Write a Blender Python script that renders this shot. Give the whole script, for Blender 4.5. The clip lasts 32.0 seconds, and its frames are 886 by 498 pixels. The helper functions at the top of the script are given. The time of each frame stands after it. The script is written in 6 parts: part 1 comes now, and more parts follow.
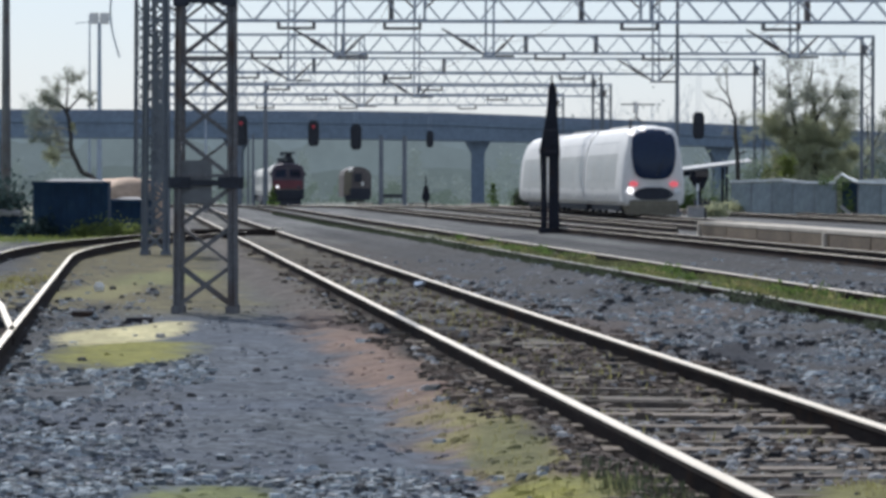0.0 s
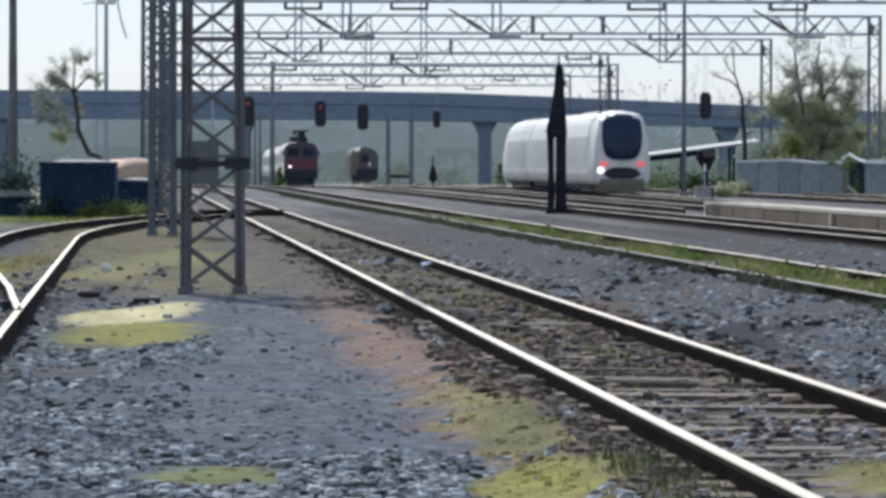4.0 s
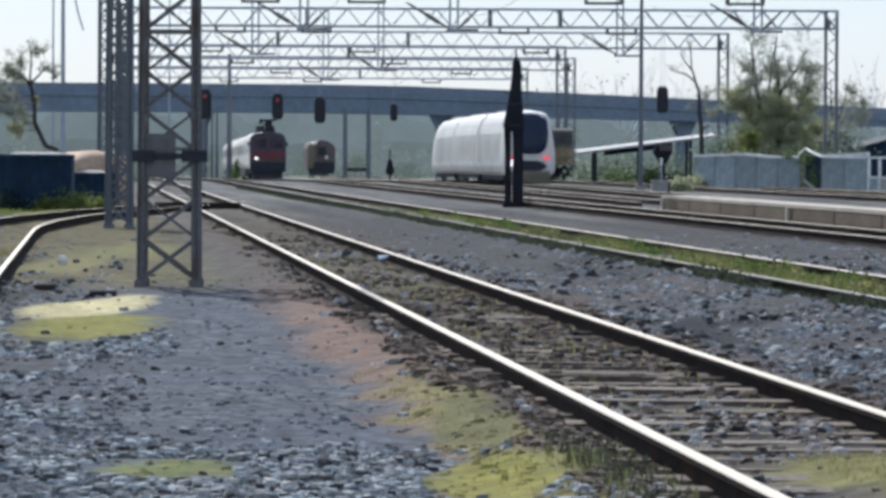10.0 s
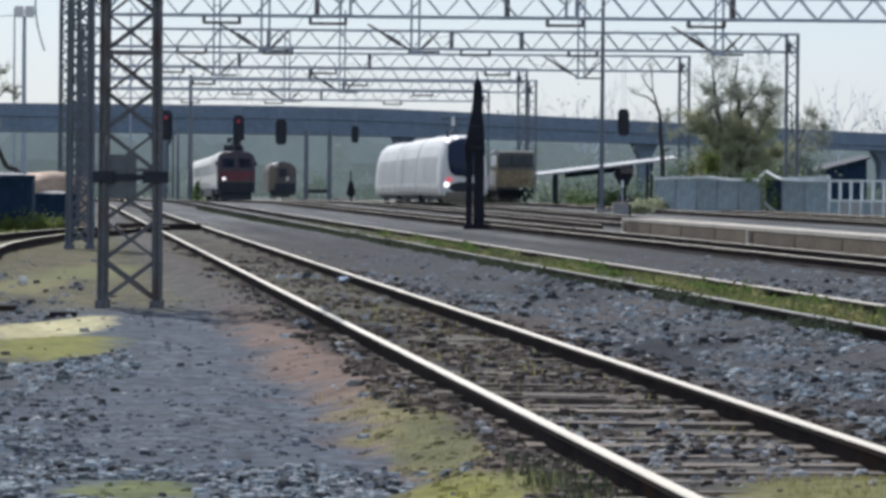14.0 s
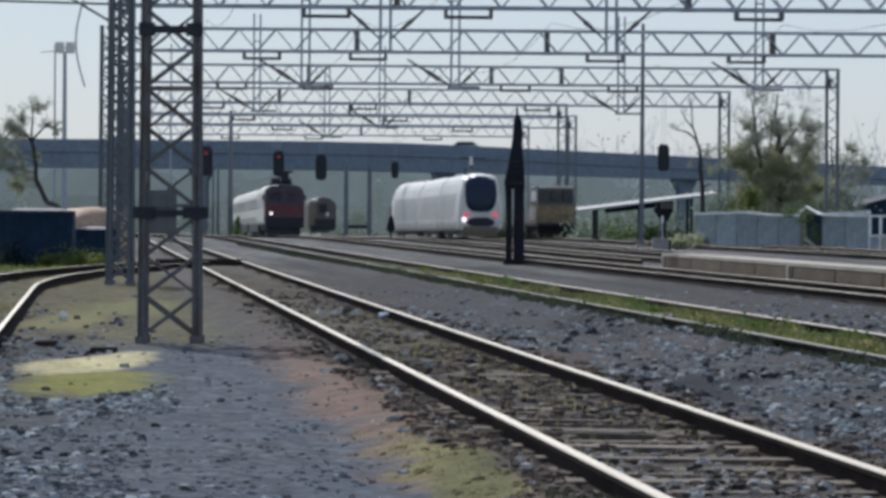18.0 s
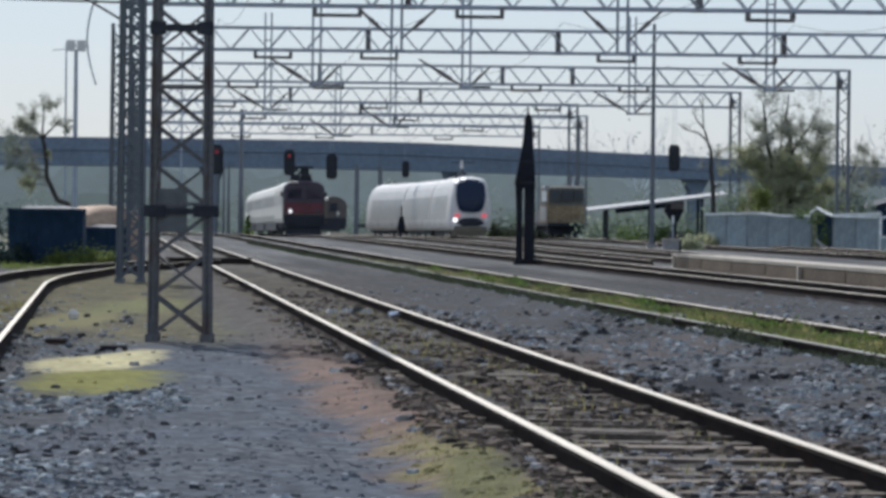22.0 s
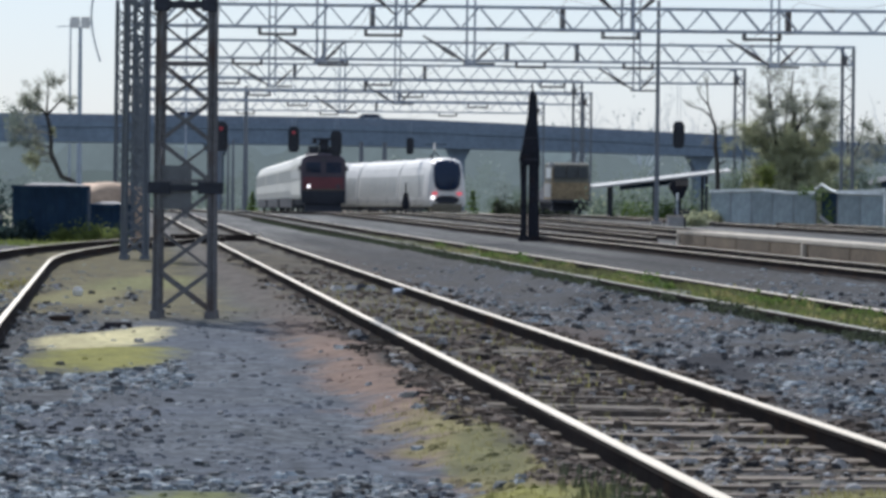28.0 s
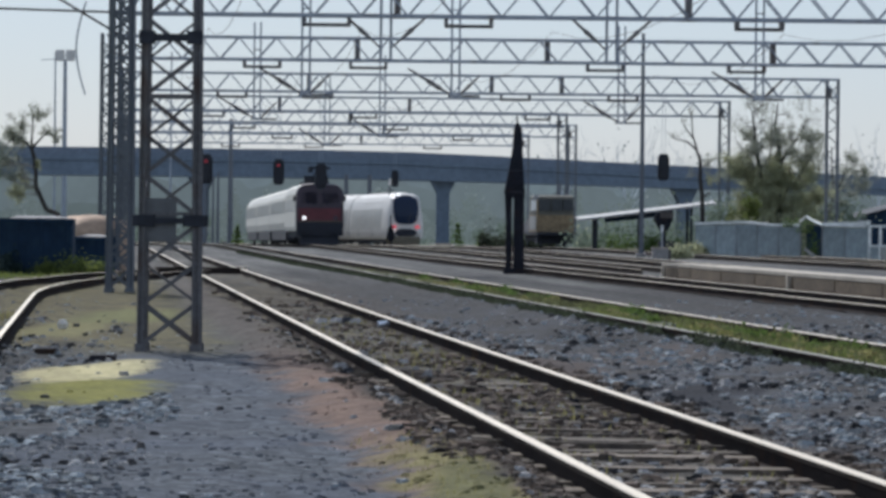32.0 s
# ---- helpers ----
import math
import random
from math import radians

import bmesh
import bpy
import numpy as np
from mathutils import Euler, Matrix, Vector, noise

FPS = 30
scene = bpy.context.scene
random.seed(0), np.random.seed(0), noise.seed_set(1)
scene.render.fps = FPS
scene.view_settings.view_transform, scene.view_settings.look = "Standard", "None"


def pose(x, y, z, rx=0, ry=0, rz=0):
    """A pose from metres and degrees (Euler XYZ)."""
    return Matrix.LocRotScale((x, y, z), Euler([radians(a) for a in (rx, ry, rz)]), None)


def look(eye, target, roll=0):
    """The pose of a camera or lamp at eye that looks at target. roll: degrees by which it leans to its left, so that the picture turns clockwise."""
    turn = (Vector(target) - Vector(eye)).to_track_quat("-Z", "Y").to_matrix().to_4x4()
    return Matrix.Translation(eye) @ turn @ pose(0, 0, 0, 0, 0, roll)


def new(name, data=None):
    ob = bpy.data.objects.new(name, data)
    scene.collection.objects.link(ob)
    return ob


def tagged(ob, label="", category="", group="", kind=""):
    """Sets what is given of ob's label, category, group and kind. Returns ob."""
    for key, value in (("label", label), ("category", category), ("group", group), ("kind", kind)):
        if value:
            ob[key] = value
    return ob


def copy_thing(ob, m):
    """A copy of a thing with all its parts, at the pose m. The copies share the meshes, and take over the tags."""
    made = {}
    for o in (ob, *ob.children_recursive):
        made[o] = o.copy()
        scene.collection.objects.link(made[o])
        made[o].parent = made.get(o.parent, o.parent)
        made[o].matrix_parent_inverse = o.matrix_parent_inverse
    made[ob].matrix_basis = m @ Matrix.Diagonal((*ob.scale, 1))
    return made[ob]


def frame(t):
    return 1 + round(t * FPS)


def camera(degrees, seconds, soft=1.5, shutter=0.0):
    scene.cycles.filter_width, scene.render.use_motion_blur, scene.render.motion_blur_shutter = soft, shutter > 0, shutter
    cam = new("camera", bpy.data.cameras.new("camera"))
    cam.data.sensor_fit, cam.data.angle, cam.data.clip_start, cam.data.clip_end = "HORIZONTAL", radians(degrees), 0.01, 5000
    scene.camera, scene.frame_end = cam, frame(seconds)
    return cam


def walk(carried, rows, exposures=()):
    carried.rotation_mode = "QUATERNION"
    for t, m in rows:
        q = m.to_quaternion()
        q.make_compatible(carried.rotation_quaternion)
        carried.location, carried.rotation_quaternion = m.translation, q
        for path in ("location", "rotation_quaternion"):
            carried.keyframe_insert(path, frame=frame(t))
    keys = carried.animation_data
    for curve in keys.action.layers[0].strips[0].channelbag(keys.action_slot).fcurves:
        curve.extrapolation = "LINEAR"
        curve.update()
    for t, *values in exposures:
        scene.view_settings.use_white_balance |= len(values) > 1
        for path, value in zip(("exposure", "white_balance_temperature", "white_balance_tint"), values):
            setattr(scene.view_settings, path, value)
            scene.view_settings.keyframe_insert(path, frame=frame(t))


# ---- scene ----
EYE = 1.555
# seconds, turn to the right, tilt down, lean (degrees): a long lens held in the hand
HELD = [(0, -0.0000, 0.9946, 0.181),  (0.5, 0.0428, 0.9523, 0.238),  (1, 0.0496, 1.0420, 0.212),  (1.5, 0.0407, 1.2245, 0.182),
        (2, 0.0382, 1.1428, 0.103),  (2.5, 0.0355, 1.0169, 0.228),  (3, -0.0436, 1.1050, 0.161),  (3.5, -0.1159, 1.2847, 0.131),
        (5.5, 0.0191, 1.3023, 0.247),  (6, 0.1354, 1.2206, 0.268),  (6.5, 0.2356, 1.2142, 0.364),  (7, 0.3011, 1.2148, 0.387),
        (7.5, 0.2798, 1.0376, 0.371),  (8, 0.2684, 1.0783, 0.352),  (8.5, 0.2905, 1.2461, 0.367),  (9, 0.3210, 1.3486, 0.313),
        (9.5, 0.4206, 1.3286, 0.371),  (10, 0.5554, 1.3934, 0.292),  (10.5, 0.6226, 1.2837, 0.383),  (11, 0.7974, 1.2513, 0.357),
        (11.5, 0.9090, 1.2439, 0.371),  (12, 0.8991, 1.2474, 0.447),  (12.5, 0.9005, 1.2861, 0.480),  (13, 0.9517, 1.2756, 0.412),
        (13.5, 1.0540, 1.1532, 0.463),  (14, 1.1531, 1.0547, 0.471),  (14.5, 1.1575, 0.9131, 0.468),  (16.5, 0.5786, 0.9670, 0.422),
        (17, 0.5375, 0.8456, 0.437),  (17.5, 0.5386, 0.6792, 0.442),  (18, 0.5375, 0.5170, 0.441),  (18.5, 0.5224, 0.5488, 0.487),
        (19, 0.5003, 0.7499, 0.548),  (19.5, 0.4662, 0.8886, 0.611),  (20, 0.4401, 0.8438, 0.650),  (20.5, 0.4273, 0.9443, 0.657),
        (21, 0.4019, 0.8006, 0.712),  (21.5, 0.3989, 0.5690, 0.673),  (22, 0.3797, 0.5259, 0.670),  (22.5, 0.3762, 0.8224, 0.680),
        (23, 0.3781, 0.8783, 0.720),  (23.5, 0.3829, 0.8915, 0.743),  (24, 0.4172, 0.9087, 0.749),  (24.5, 0.4811, 1.0718, 0.769),
        (25, 0.6197, 1.3684, 0.769),  (25.5, 0.7566, 1.4332, 0.811),  (27.5, 0.4107, 0.9424, 0.695),  (28, 0.3161, 0.8823, 0.662),
        (28.5, 0.2401, 0.8502, 0.738),  (29, 0.2933, 0.9521, 0.703),  (29.5, 0.3017, 1.1550, 0.739),  (30, 0.3024, 1.2877, 0.688),
        (30.5, 0.3029, 1.3177, 0.631),  (31, 0.3845, 1.2333, 0.668),  (31.5, 0.4161, 0.9544, 0.640),  (32, 0.5402, 0.3809, 0.614)]
cam = camera(13.5, 32.0, soft=3.45)
walk(cam, [(t, pose(0, 0, EYE) @ pose(0, 0, 0, 0, 0, -turn) @ pose(0, 0, 0, 90 - tilt) @ pose(0, 0, 0, 0, 0, lean)) for t, turn, tilt, lean in HELD],
     exposures=[(0, -0.1), (1, -0.18), (2, -0.02), (3, 0.02), (7, 0.0), (9, 0.05), (13, 0.02), (14, -0.11), (17, -0.28), (18, -0.37), (19, -0.37), (20, -0.31), (23, -0.27), (25, -0.27), (28, -0.08), (30, -0.08), (31, -0.1), (32, -0.36)])

# ---- light ----
SUN_TURN, SUN_UP = -19.0, 44.0      # azimuth from straight ahead (to the left), elevation
world = bpy.data.worlds.new("sky")
scene.world = world
world.use_nodes = True
wn = world.node_tree
sky = wn.nodes.new("ShaderNodeTexSky")
sky.sky_type, sky.sun_disc = "NISHITA", False
sky.sun_elevation, sky.sun_rotation = radians(SUN_UP), radians(SUN_TURN)
sky.air_density, sky.dust_density, sky.ozone_density = 1.0, 0.6, 3.0
wn.nodes["Background"].inputs["Strength"].default_value = 0.05
wn.links.new(sky.outputs[0], wn.nodes["Background"].inputs["Color"])
# thin even haze over the whole sky
haze, both = wn.nodes.new("ShaderNodeBackground"), wn.nodes.new("ShaderNodeAddShader")
haze.inputs["Color"].default_value, haze.inputs["Strength"].default_value = (0.72, 0.81, 0.98, 1), 0.55
wn.links.new(wn.nodes["Background"].outputs[0], both.inputs[0]), wn.links.new(haze.outputs[0], both.inputs[1])
wn.links.new(both.outputs[0], wn.nodes["World Output"].inputs["Surface"])
sun_data = bpy.data.lights.new("sun", "SUN")
sun_data.energy, sun_data.angle, sun_data.color = 4.4, radians(0.8), (1.0, 0.97, 0.93)
sun = new("sun", sun_data)
sun_from = Vector((math.sin(radians(SUN_TURN)) * math.cos(radians(SUN_UP)), math.cos(radians(SUN_TURN)) * math.cos(radians(SUN_UP)), math.sin(radians(SUN_UP))))
sun.matrix_world = look(sun_from * 50, (0, 0, 0))
scene.view_settings.exposure = 0.0
scene.view_settings.use_white_balance = True
scene.view_settings.white_balance_temperature = 6180.0


# ---- materials ----
def mat(name, base, rough=0.7, metal=0.0, grain=8.0, amount=0.25, bump=0.15, big=0.6, wear=None, wear_at=0.62, vary=0.0, emit=None, glow=0.0, gloss=0.5):
    """Plain surface: colour with variation at two scales, fine relief, and stains of a second colour."""
    m = bpy.data.materials.new(name)
    m.use_nodes = True
    n, l = m.node_tree.nodes, m.node_tree.links
    b = n["Principled BSDF"]
    b.inputs["Roughness"].default_value, b.inputs["Metallic"].default_value = rough, metal
    b.inputs["Specular IOR Level"].default_value = gloss
    geo = n.new("ShaderNodeTexCoord")
    fine, wide = n.new("ShaderNodeTexNoise"), n.new("ShaderNodeTexNoise")
    fine.inputs["Scale"].default_value, wide.inputs["Scale"].default_value = grain, big
    fine.inputs["Detail"].default_value, wide.inputs["Detail"].default_value = 5, 3
    for x in (fine, wide):
        l.new(geo.outputs["Object"], x.inputs["Vector"])
    ramp = n.new("ShaderNodeMapRange")
    ramp.inputs["From Min"].default_value, ramp.inputs["From Max"].default_value = 0.3, 0.7
    ramp.inputs["To Min"].default_value, ramp.inputs["To Max"].default_value = 1 - amount, 1 + amount
    l.new(fine.outputs["Fac"], ramp.inputs["Value"])
    ramp2 = n.new("ShaderNodeMapRange")
    ramp2.inputs["From Min"].default_value, ramp2.inputs["From Max"].default_value = 0.3, 0.7
    ramp2.inputs["To Min"].default_value, ramp2.inputs["To Max"].default_value = 1 - amount * 0.7, 1 + amount * 0.7
    l.new(wide.outputs["Fac"], ramp2.inputs["Value"])
    mul = n.new("ShaderNodeMath")
    mul.operation = "MULTIPLY"
    l.new(ramp.outputs[0], mul.inputs[0]), l.new(ramp2.outputs[0], mul.inputs[1])
    value = mul.outputs[0]
    if vary:
        info, r3, m3 = n.new("ShaderNodeObjectInfo"), n.new("ShaderNodeMapRange"), n.new("ShaderNodeMath")
        r3.inputs["To Min"].default_value, r3.inputs["To Max"].default_value = 1 - vary, 1 + vary
        m3.operation = "MULTIPLY"
        l.new(info.outputs["Random"], r3.inputs["Value"]), l.new(value, m3.inputs[0]), l.new(r3.outputs[0], m3.inputs[1])
        value = m3.outputs[0]
    tint = n.new("ShaderNodeMix")
    tint.data_type, tint.blend_type = "RGBA", "MULTIPLY"
    tint.inputs["Factor"].default_value = 1.0
    tint.inputs["A"].default_value = (*base, 1)
    l.new(value, tint.inputs["B"])
    colour = tint.outputs["Result"]
    if wear:
        spot, step, mix = n.new("ShaderNodeTexNoise"), n.new("ShaderNodeMapRange"), n.new("ShaderNodeMix")
        spot.inputs["Scale"].default_value, spot.inputs["Detail"].default_value = big * 3, 6
        l.new(geo.outputs["Object"], spot.inputs["Vector"])
        step.inputs["From Min"].default_value, step.inputs["From Max"].default_value = wear_at - 0.08, wear_at + 0.08
        l.new(spot.outputs["Fac"], step.inputs["Value"])
        mix.data_type = "RGBA"
        mix.inputs["B"].default_value = (*wear, 1)
        l.new(step.outputs[0], mix.inputs["Factor"]), l.new(colour, mix.inputs["A"])
        colour = mix.outputs["Result"]
    l.new(colour, b.inputs["Base Color"])
    if bump:
        bp = n.new("ShaderNodeBump")
        bp.inputs["Strength"].default_value, bp.inputs["Distance"].default_value = bump, 0.02
        l.new(fine.outputs["Fac"], bp.inputs["Height"]), l.new(bp.outputs["Normal"], b.inputs["Normal"])
    if emit:
        b.inputs["Emission Color"].default_value, b.inputs["Emission Strength"].default_value = (*emit, 1), glow
    return m


def leafy(name, base, vary=0.45):
    """Leaves and blades: colour varies from clump to clump, with some light let through."""
    m = bpy.data.materials.new(name)
    m.use_nodes = True
    n, l = m.node_tree.nodes, m.node_tree.links
    b = n["Principled BSDF"]
    b.inputs["Roughness"].default_value = 0.65
    b.inputs["Specular IOR Level"].default_value = 0.25
    g, r, hsv = n.new("ShaderNodeNewGeometry"), n.new("ShaderNodeMapRange"), n.new("ShaderNodeHueSaturation")
    r.inputs["To Min"].default_value, r.inputs["To Max"].default_value = 1 - vary, 1 + vary
    hsv.inputs["Color"].default_value = (*base, 1)
    l.new(g.outputs["Random Per Island"], r.inputs["Value"]), l.new(r.outputs[0], hsv.inputs["Value"])
    l.new(hsv.outputs[0], b.inputs["Base Color"])
    tr, mix = n.new("ShaderNodeBsdfTranslucent"), n.new("ShaderNodeMixShader")
    l.new(hsv.outputs[0], tr.inputs["Color"])
    mix.inputs["Fac"].default_value = 0.55
    l.new(b.outputs[0], mix.inputs[1]), l.new(tr.outputs[0], mix.inputs[2])
    l.new(mix.outputs[0], n["Material Output"].inputs["Surface"])
    return m


def scattered(name, base, vary=0.65):
    """Loose stones: each a shade of its own."""
    m = mat(name, base, 0.85, grain=40, bump=0.2, gloss=0.25)
    n, l = m.node_tree.nodes, m.node_tree.links
    g, r, hsv = n.new("ShaderNodeNewGeometry"), n.new("ShaderNodeMapRange"), n.new("ShaderNodeHueSaturation")
    r.inputs["To Min"].default_value, r.inputs["To Max"].default_value = 1 - vary, 1 + vary
    b = n["Principled BSDF"]
    source = b.inputs["Base Color"].links[0].from_socket
    l.new(source, hsv.inputs["Color"]), l.new(g.outputs["Random Per Island"], r.inputs["Value"]), l.new(r.outputs[0], hsv.inputs["Value"])
    l.new(hsv.outputs[0], b.inputs["Base Color"])
    return m


M_STEEL = mat("galvanised_steel", (0.33, 0.37, 0.43), 0.6, 0.0, 20, 0.2, 0.08, wear=(0.2, 0.19, 0.19), wear_at=0.66)
M_MAST = mat("weathered_mast_steel", (0.1238, 0.1226, 0.1264), 0.65, 0.1, 25, 0.3, 0.1, wear=(0.09, 0.065, 0.055), wear_at=0.6)
M_RUST = mat("rusty_rail_side", (0.03, 0.024, 0.022), 0.95, 0.0, 30, 0.35, 0.3, wear=(0.05, 0.03, 0.02), gloss=0.05)
M_RAILHEAD = mat("polished_rail_head", (0.5938, 0.5251, 0.4217), 0.62, 0.3, 60, 0.1, 0.02)
M_DULLHEAD = mat("dull_rail_head", (0.2907, 0.2779, 0.2437), 0.75, 0.1, 14, 0.2, 0.05, wear=(0.2, 0.2, 0.14), wear_at=0.6)
M_SLEEPER = mat("old_timber_sleeper", (0.1259, 0.0996, 0.0739), 0.9, 0.0, 18, 0.4, 0.5, vary=0.3, wear=(0.07, 0.055, 0.05))
M_BEDSTONE = scattered("brown_grey_track_stone", (0.0754, 0.0559, 0.0423), 0.8)
M_DARKSTONE = scattered("sooty_dark_stone", (0.0319, 0.0319, 0.0348), 0.5)
M_PALESTONE = scattered("pale_broken_stone", (0.318, 0.3127, 0.3021), 0.3)
M_STONE = scattered("grey_ballast_stone", (0.1867, 0.2077, 0.2166), 0.85)
M_CONCRETE = mat("stained_concrete", (0.30, 0.29, 0.28), 0.85, 0.0, 6, 0.2, 0.2, wear=(0.2, 0.19, 0.18))
M_BRIDGE = mat("grey_bridge_concrete", (0.1569, 0.2029, 0.2556), 0.9, 0.0, 1.5, 0.14, 0.1, big=0.15)
M_PARAPET = mat("pale_bridge_edge", (0.1625, 0.204, 0.2601), 0.85, 0.0, 2, 0.12, 0.1)
M_PLATFORM = mat("pale_platform_edge", (0.44, 0.385, 0.31), 0.85, 0.0, 5, 0.2, 0.2)
M_BLOCK = mat("brown_platform_block", (0.1249, 0.0879, 0.053), 0.9, 0.0, 6, 0.25, 0.3, vary=0.2)
M_DARKWOOD = mat("dark_tarred_timber", (0.0187, 0.02, 0.0275), 0.85, 0.0, 14, 0.4, 0.4, wear=(0.028, 0.02, 0.02), gloss=0.15)
M_WHITE = mat("white_train_paint", (0.671, 0.6446, 0.5995), 0.5, 0.0, 3, 0.06, 0.02, big=0.3)
M_SILVER = mat("pale_grey_train_side", (0.4664, 0.4578, 0.4225), 0.55, 0.0, 3, 0.08, 0.02, big=0.3)
# pale grey paints these windows as washed out by bright haze
M_WINBAND = mat("washed_out_side_window", (0.3879, 0.3868, 0.3597), 0.35, 0.0, 4, 0.1, 0.02)
M_GLASS = mat("dark_windscreen", (0.012, 0.024, 0.055), 0.14, 0.0, 5, 0.1, 0.0, gloss=0.25)
M_UNDER = mat("sooty_underframe", (0.0253, 0.0287, 0.0391), 0.8, 0.1, 12, 0.3, 0.2)
M_RED = mat("dark_red_loco_paint", (0.115, 0.022, 0.03), 0.5, 0.0, 6, 0.2, 0.05)
M_MAROON = mat("sooty_maroon_paint", (0.052, 0.04, 0.056), 0.55, 0.0, 6, 0.25, 0.05)
M_CREAM = mat("pale_coach_paint", (0.6572, 0.6324, 0.5626), 0.5, 0.0, 4, 0.08, 0.03)
M_YELLOW = mat("faded_yellow_paint", (0.259, 0.189, 0.105), 0.6, 0.0, 5, 0.25, 0.05, wear=(0.13, 0.09, 0.045))
M_OLIVE = mat("dull_olive_paint", (0.133, 0.1288, 0.105), 0.7, 0.0, 5, 0.25, 0.05)
M_SMOKED = mat("dusty_dark_window", (0.045, 0.05, 0.055), 0.4, 0.0, 4, 0.2, 0.02)
M_BROWN = mat("rusty_brown_wagon_paint", (0.1045, 0.0896, 0.083), 0.8, 0.0, 5, 0.25, 0.1)
M_BLUE = mat("dark_blue_sheet_steel", (0.0108, 0.0289, 0.059), 0.75, 0.0, 3, 0.2, 0.08, wear=(0.018, 0.042, 0.07), gloss=0.2)
M_FENCE = mat("grey_green_fence_sheet", (0.2596, 0.3101, 0.3245), 0.75, 0.0, 3, 0.2, 0.1, vary=0.15)
M_RIM = mat("pale_metal_rim", (0.74, 0.76, 0.74), 0.6, 0.1, 6, 0.15, 0.05)
M_ROOF = mat("pale_sheet_roof", (0.3432, 0.3393, 0.3276), 0.6, 0.0, 3, 0.12, 0.05)
M_TILE = mat("orange_brown_roof", (0.5, 0.36, 0.26), 0.85, 0.0, 5, 0.2, 0.1)
M_WALL = mat("grey_rendered_wall", (0.2, 0.21, 0.22), 0.9, 0.0, 3, 0.2, 0.1)
M_TWIG = mat("grey_brown_twigs", (0.26, 0.255, 0.24), 0.9, 0.0, 12, 0.3, 0.3)
M_DUSTY = mat("dusty_grey_apron", (0.15, 0.132, 0.094), 0.85, 0.0, 6, 0.2, 0.1)
# bark lightened to paint distance haze into the far trees
M_FARBARK = mat("haze_tinted_far_bark", (0.546, 0.585, 0.611), 0.9, 0.0, 4, 0.15, 0.1)
M_MASTFAR = mat("dull_blue_grey_steel", (0.12, 0.135, 0.155), 0.6, 0.0, 20, 0.2, 0.08)
M_BARK = mat("dark_bark", (0.045, 0.04, 0.036), 0.9, 0.0, 12, 0.35, 0.4)
M_LEAF = leafy("olive_spring_leaves", (0.3862, 0.3988, 0.2537), 0.3)
M_GREYLEAF = leafy("grey_green_leaves", (0.3514, 0.366, 0.2928), 0.25)
M_DIMLEAF = leafy("dim_grey_green_leaves", (0.22, 0.26, 0.22), 0.2)
M_BUSH = leafy("green_bush_leaves", (0.088, 0.1368, 0.0343))
M_FRESH = leafy("bright_bush_leaves", (0.1445, 0.1785, 0.051), 0.35)
M_TEALLEAF = leafy("dark_teal_leaves", (0.045, 0.072, 0.068), 0.3)
# emission on these two leaf materials stands in for haze
M_HAZECROWN = mat("haze_glow_crown_leaves", (0.085, 0.105, 0.09), 1.0, 0, 0.3, 0.3, 0.0, big=0.1, emit=(0.67, 0.82, 0.83), glow=0.19)
M_HAZELEAF = mat("haze_glow_undergrowth", (0.06, 0.08, 0.055), 1.0, 0, 0.3, 0.3, 0.0, big=0.1, emit=(0.56, 0.73, 0.66), glow=0.165)
M_MIDLEAF = leafy("grey_green_thicket_leaves", (0.176, 0.224, 0.168), 0.2)
# leaf colour paled in place of haze
M_FAR = leafy("haze_tinted_far_leaves", (0.33, 0.36, 0.35), 0.1)
M_SCRUB = leafy("dark_scrub", (0.045, 0.055, 0.035))
M_GRASS = leafy("trackside_grass", (0.105, 0.112, 0.056), 0.75)
M_DRY = leafy("dry_moss", (0.224, 0.208, 0.088))
M_BLACK = mat("black_signal_casing", (0.0144, 0.0168, 0.0252), 0.6, 0.0, 10, 0.2, 0.05)
M_REDLAMP = mat("lit_red_lamp", (0.4, 0.02, 0.03), 0.4, emit=(1.0, 0.2, 0.24), glow=0.6)
M_DIMRED = mat("dim_red_lamp", (0.3, 0.02, 0.03), 0.4, emit=(1.0, 0.1, 0.16), glow=0.06)
M_WHITELAMP = mat("lit_headlamp", (0.9, 0.9, 0.9), 0.3, emit=(1.0, 0.95, 0.95), glow=1.5)
M_GLINT = mat("clear_bottle_plastic", (0.8, 0.85, 0.9), 0.1, 0.6)
M_PLATE = mat("grey_enamel_plate", (0.12, 0.125, 0.13), 0.5, 0.2, 8, 0.15, 0.05)


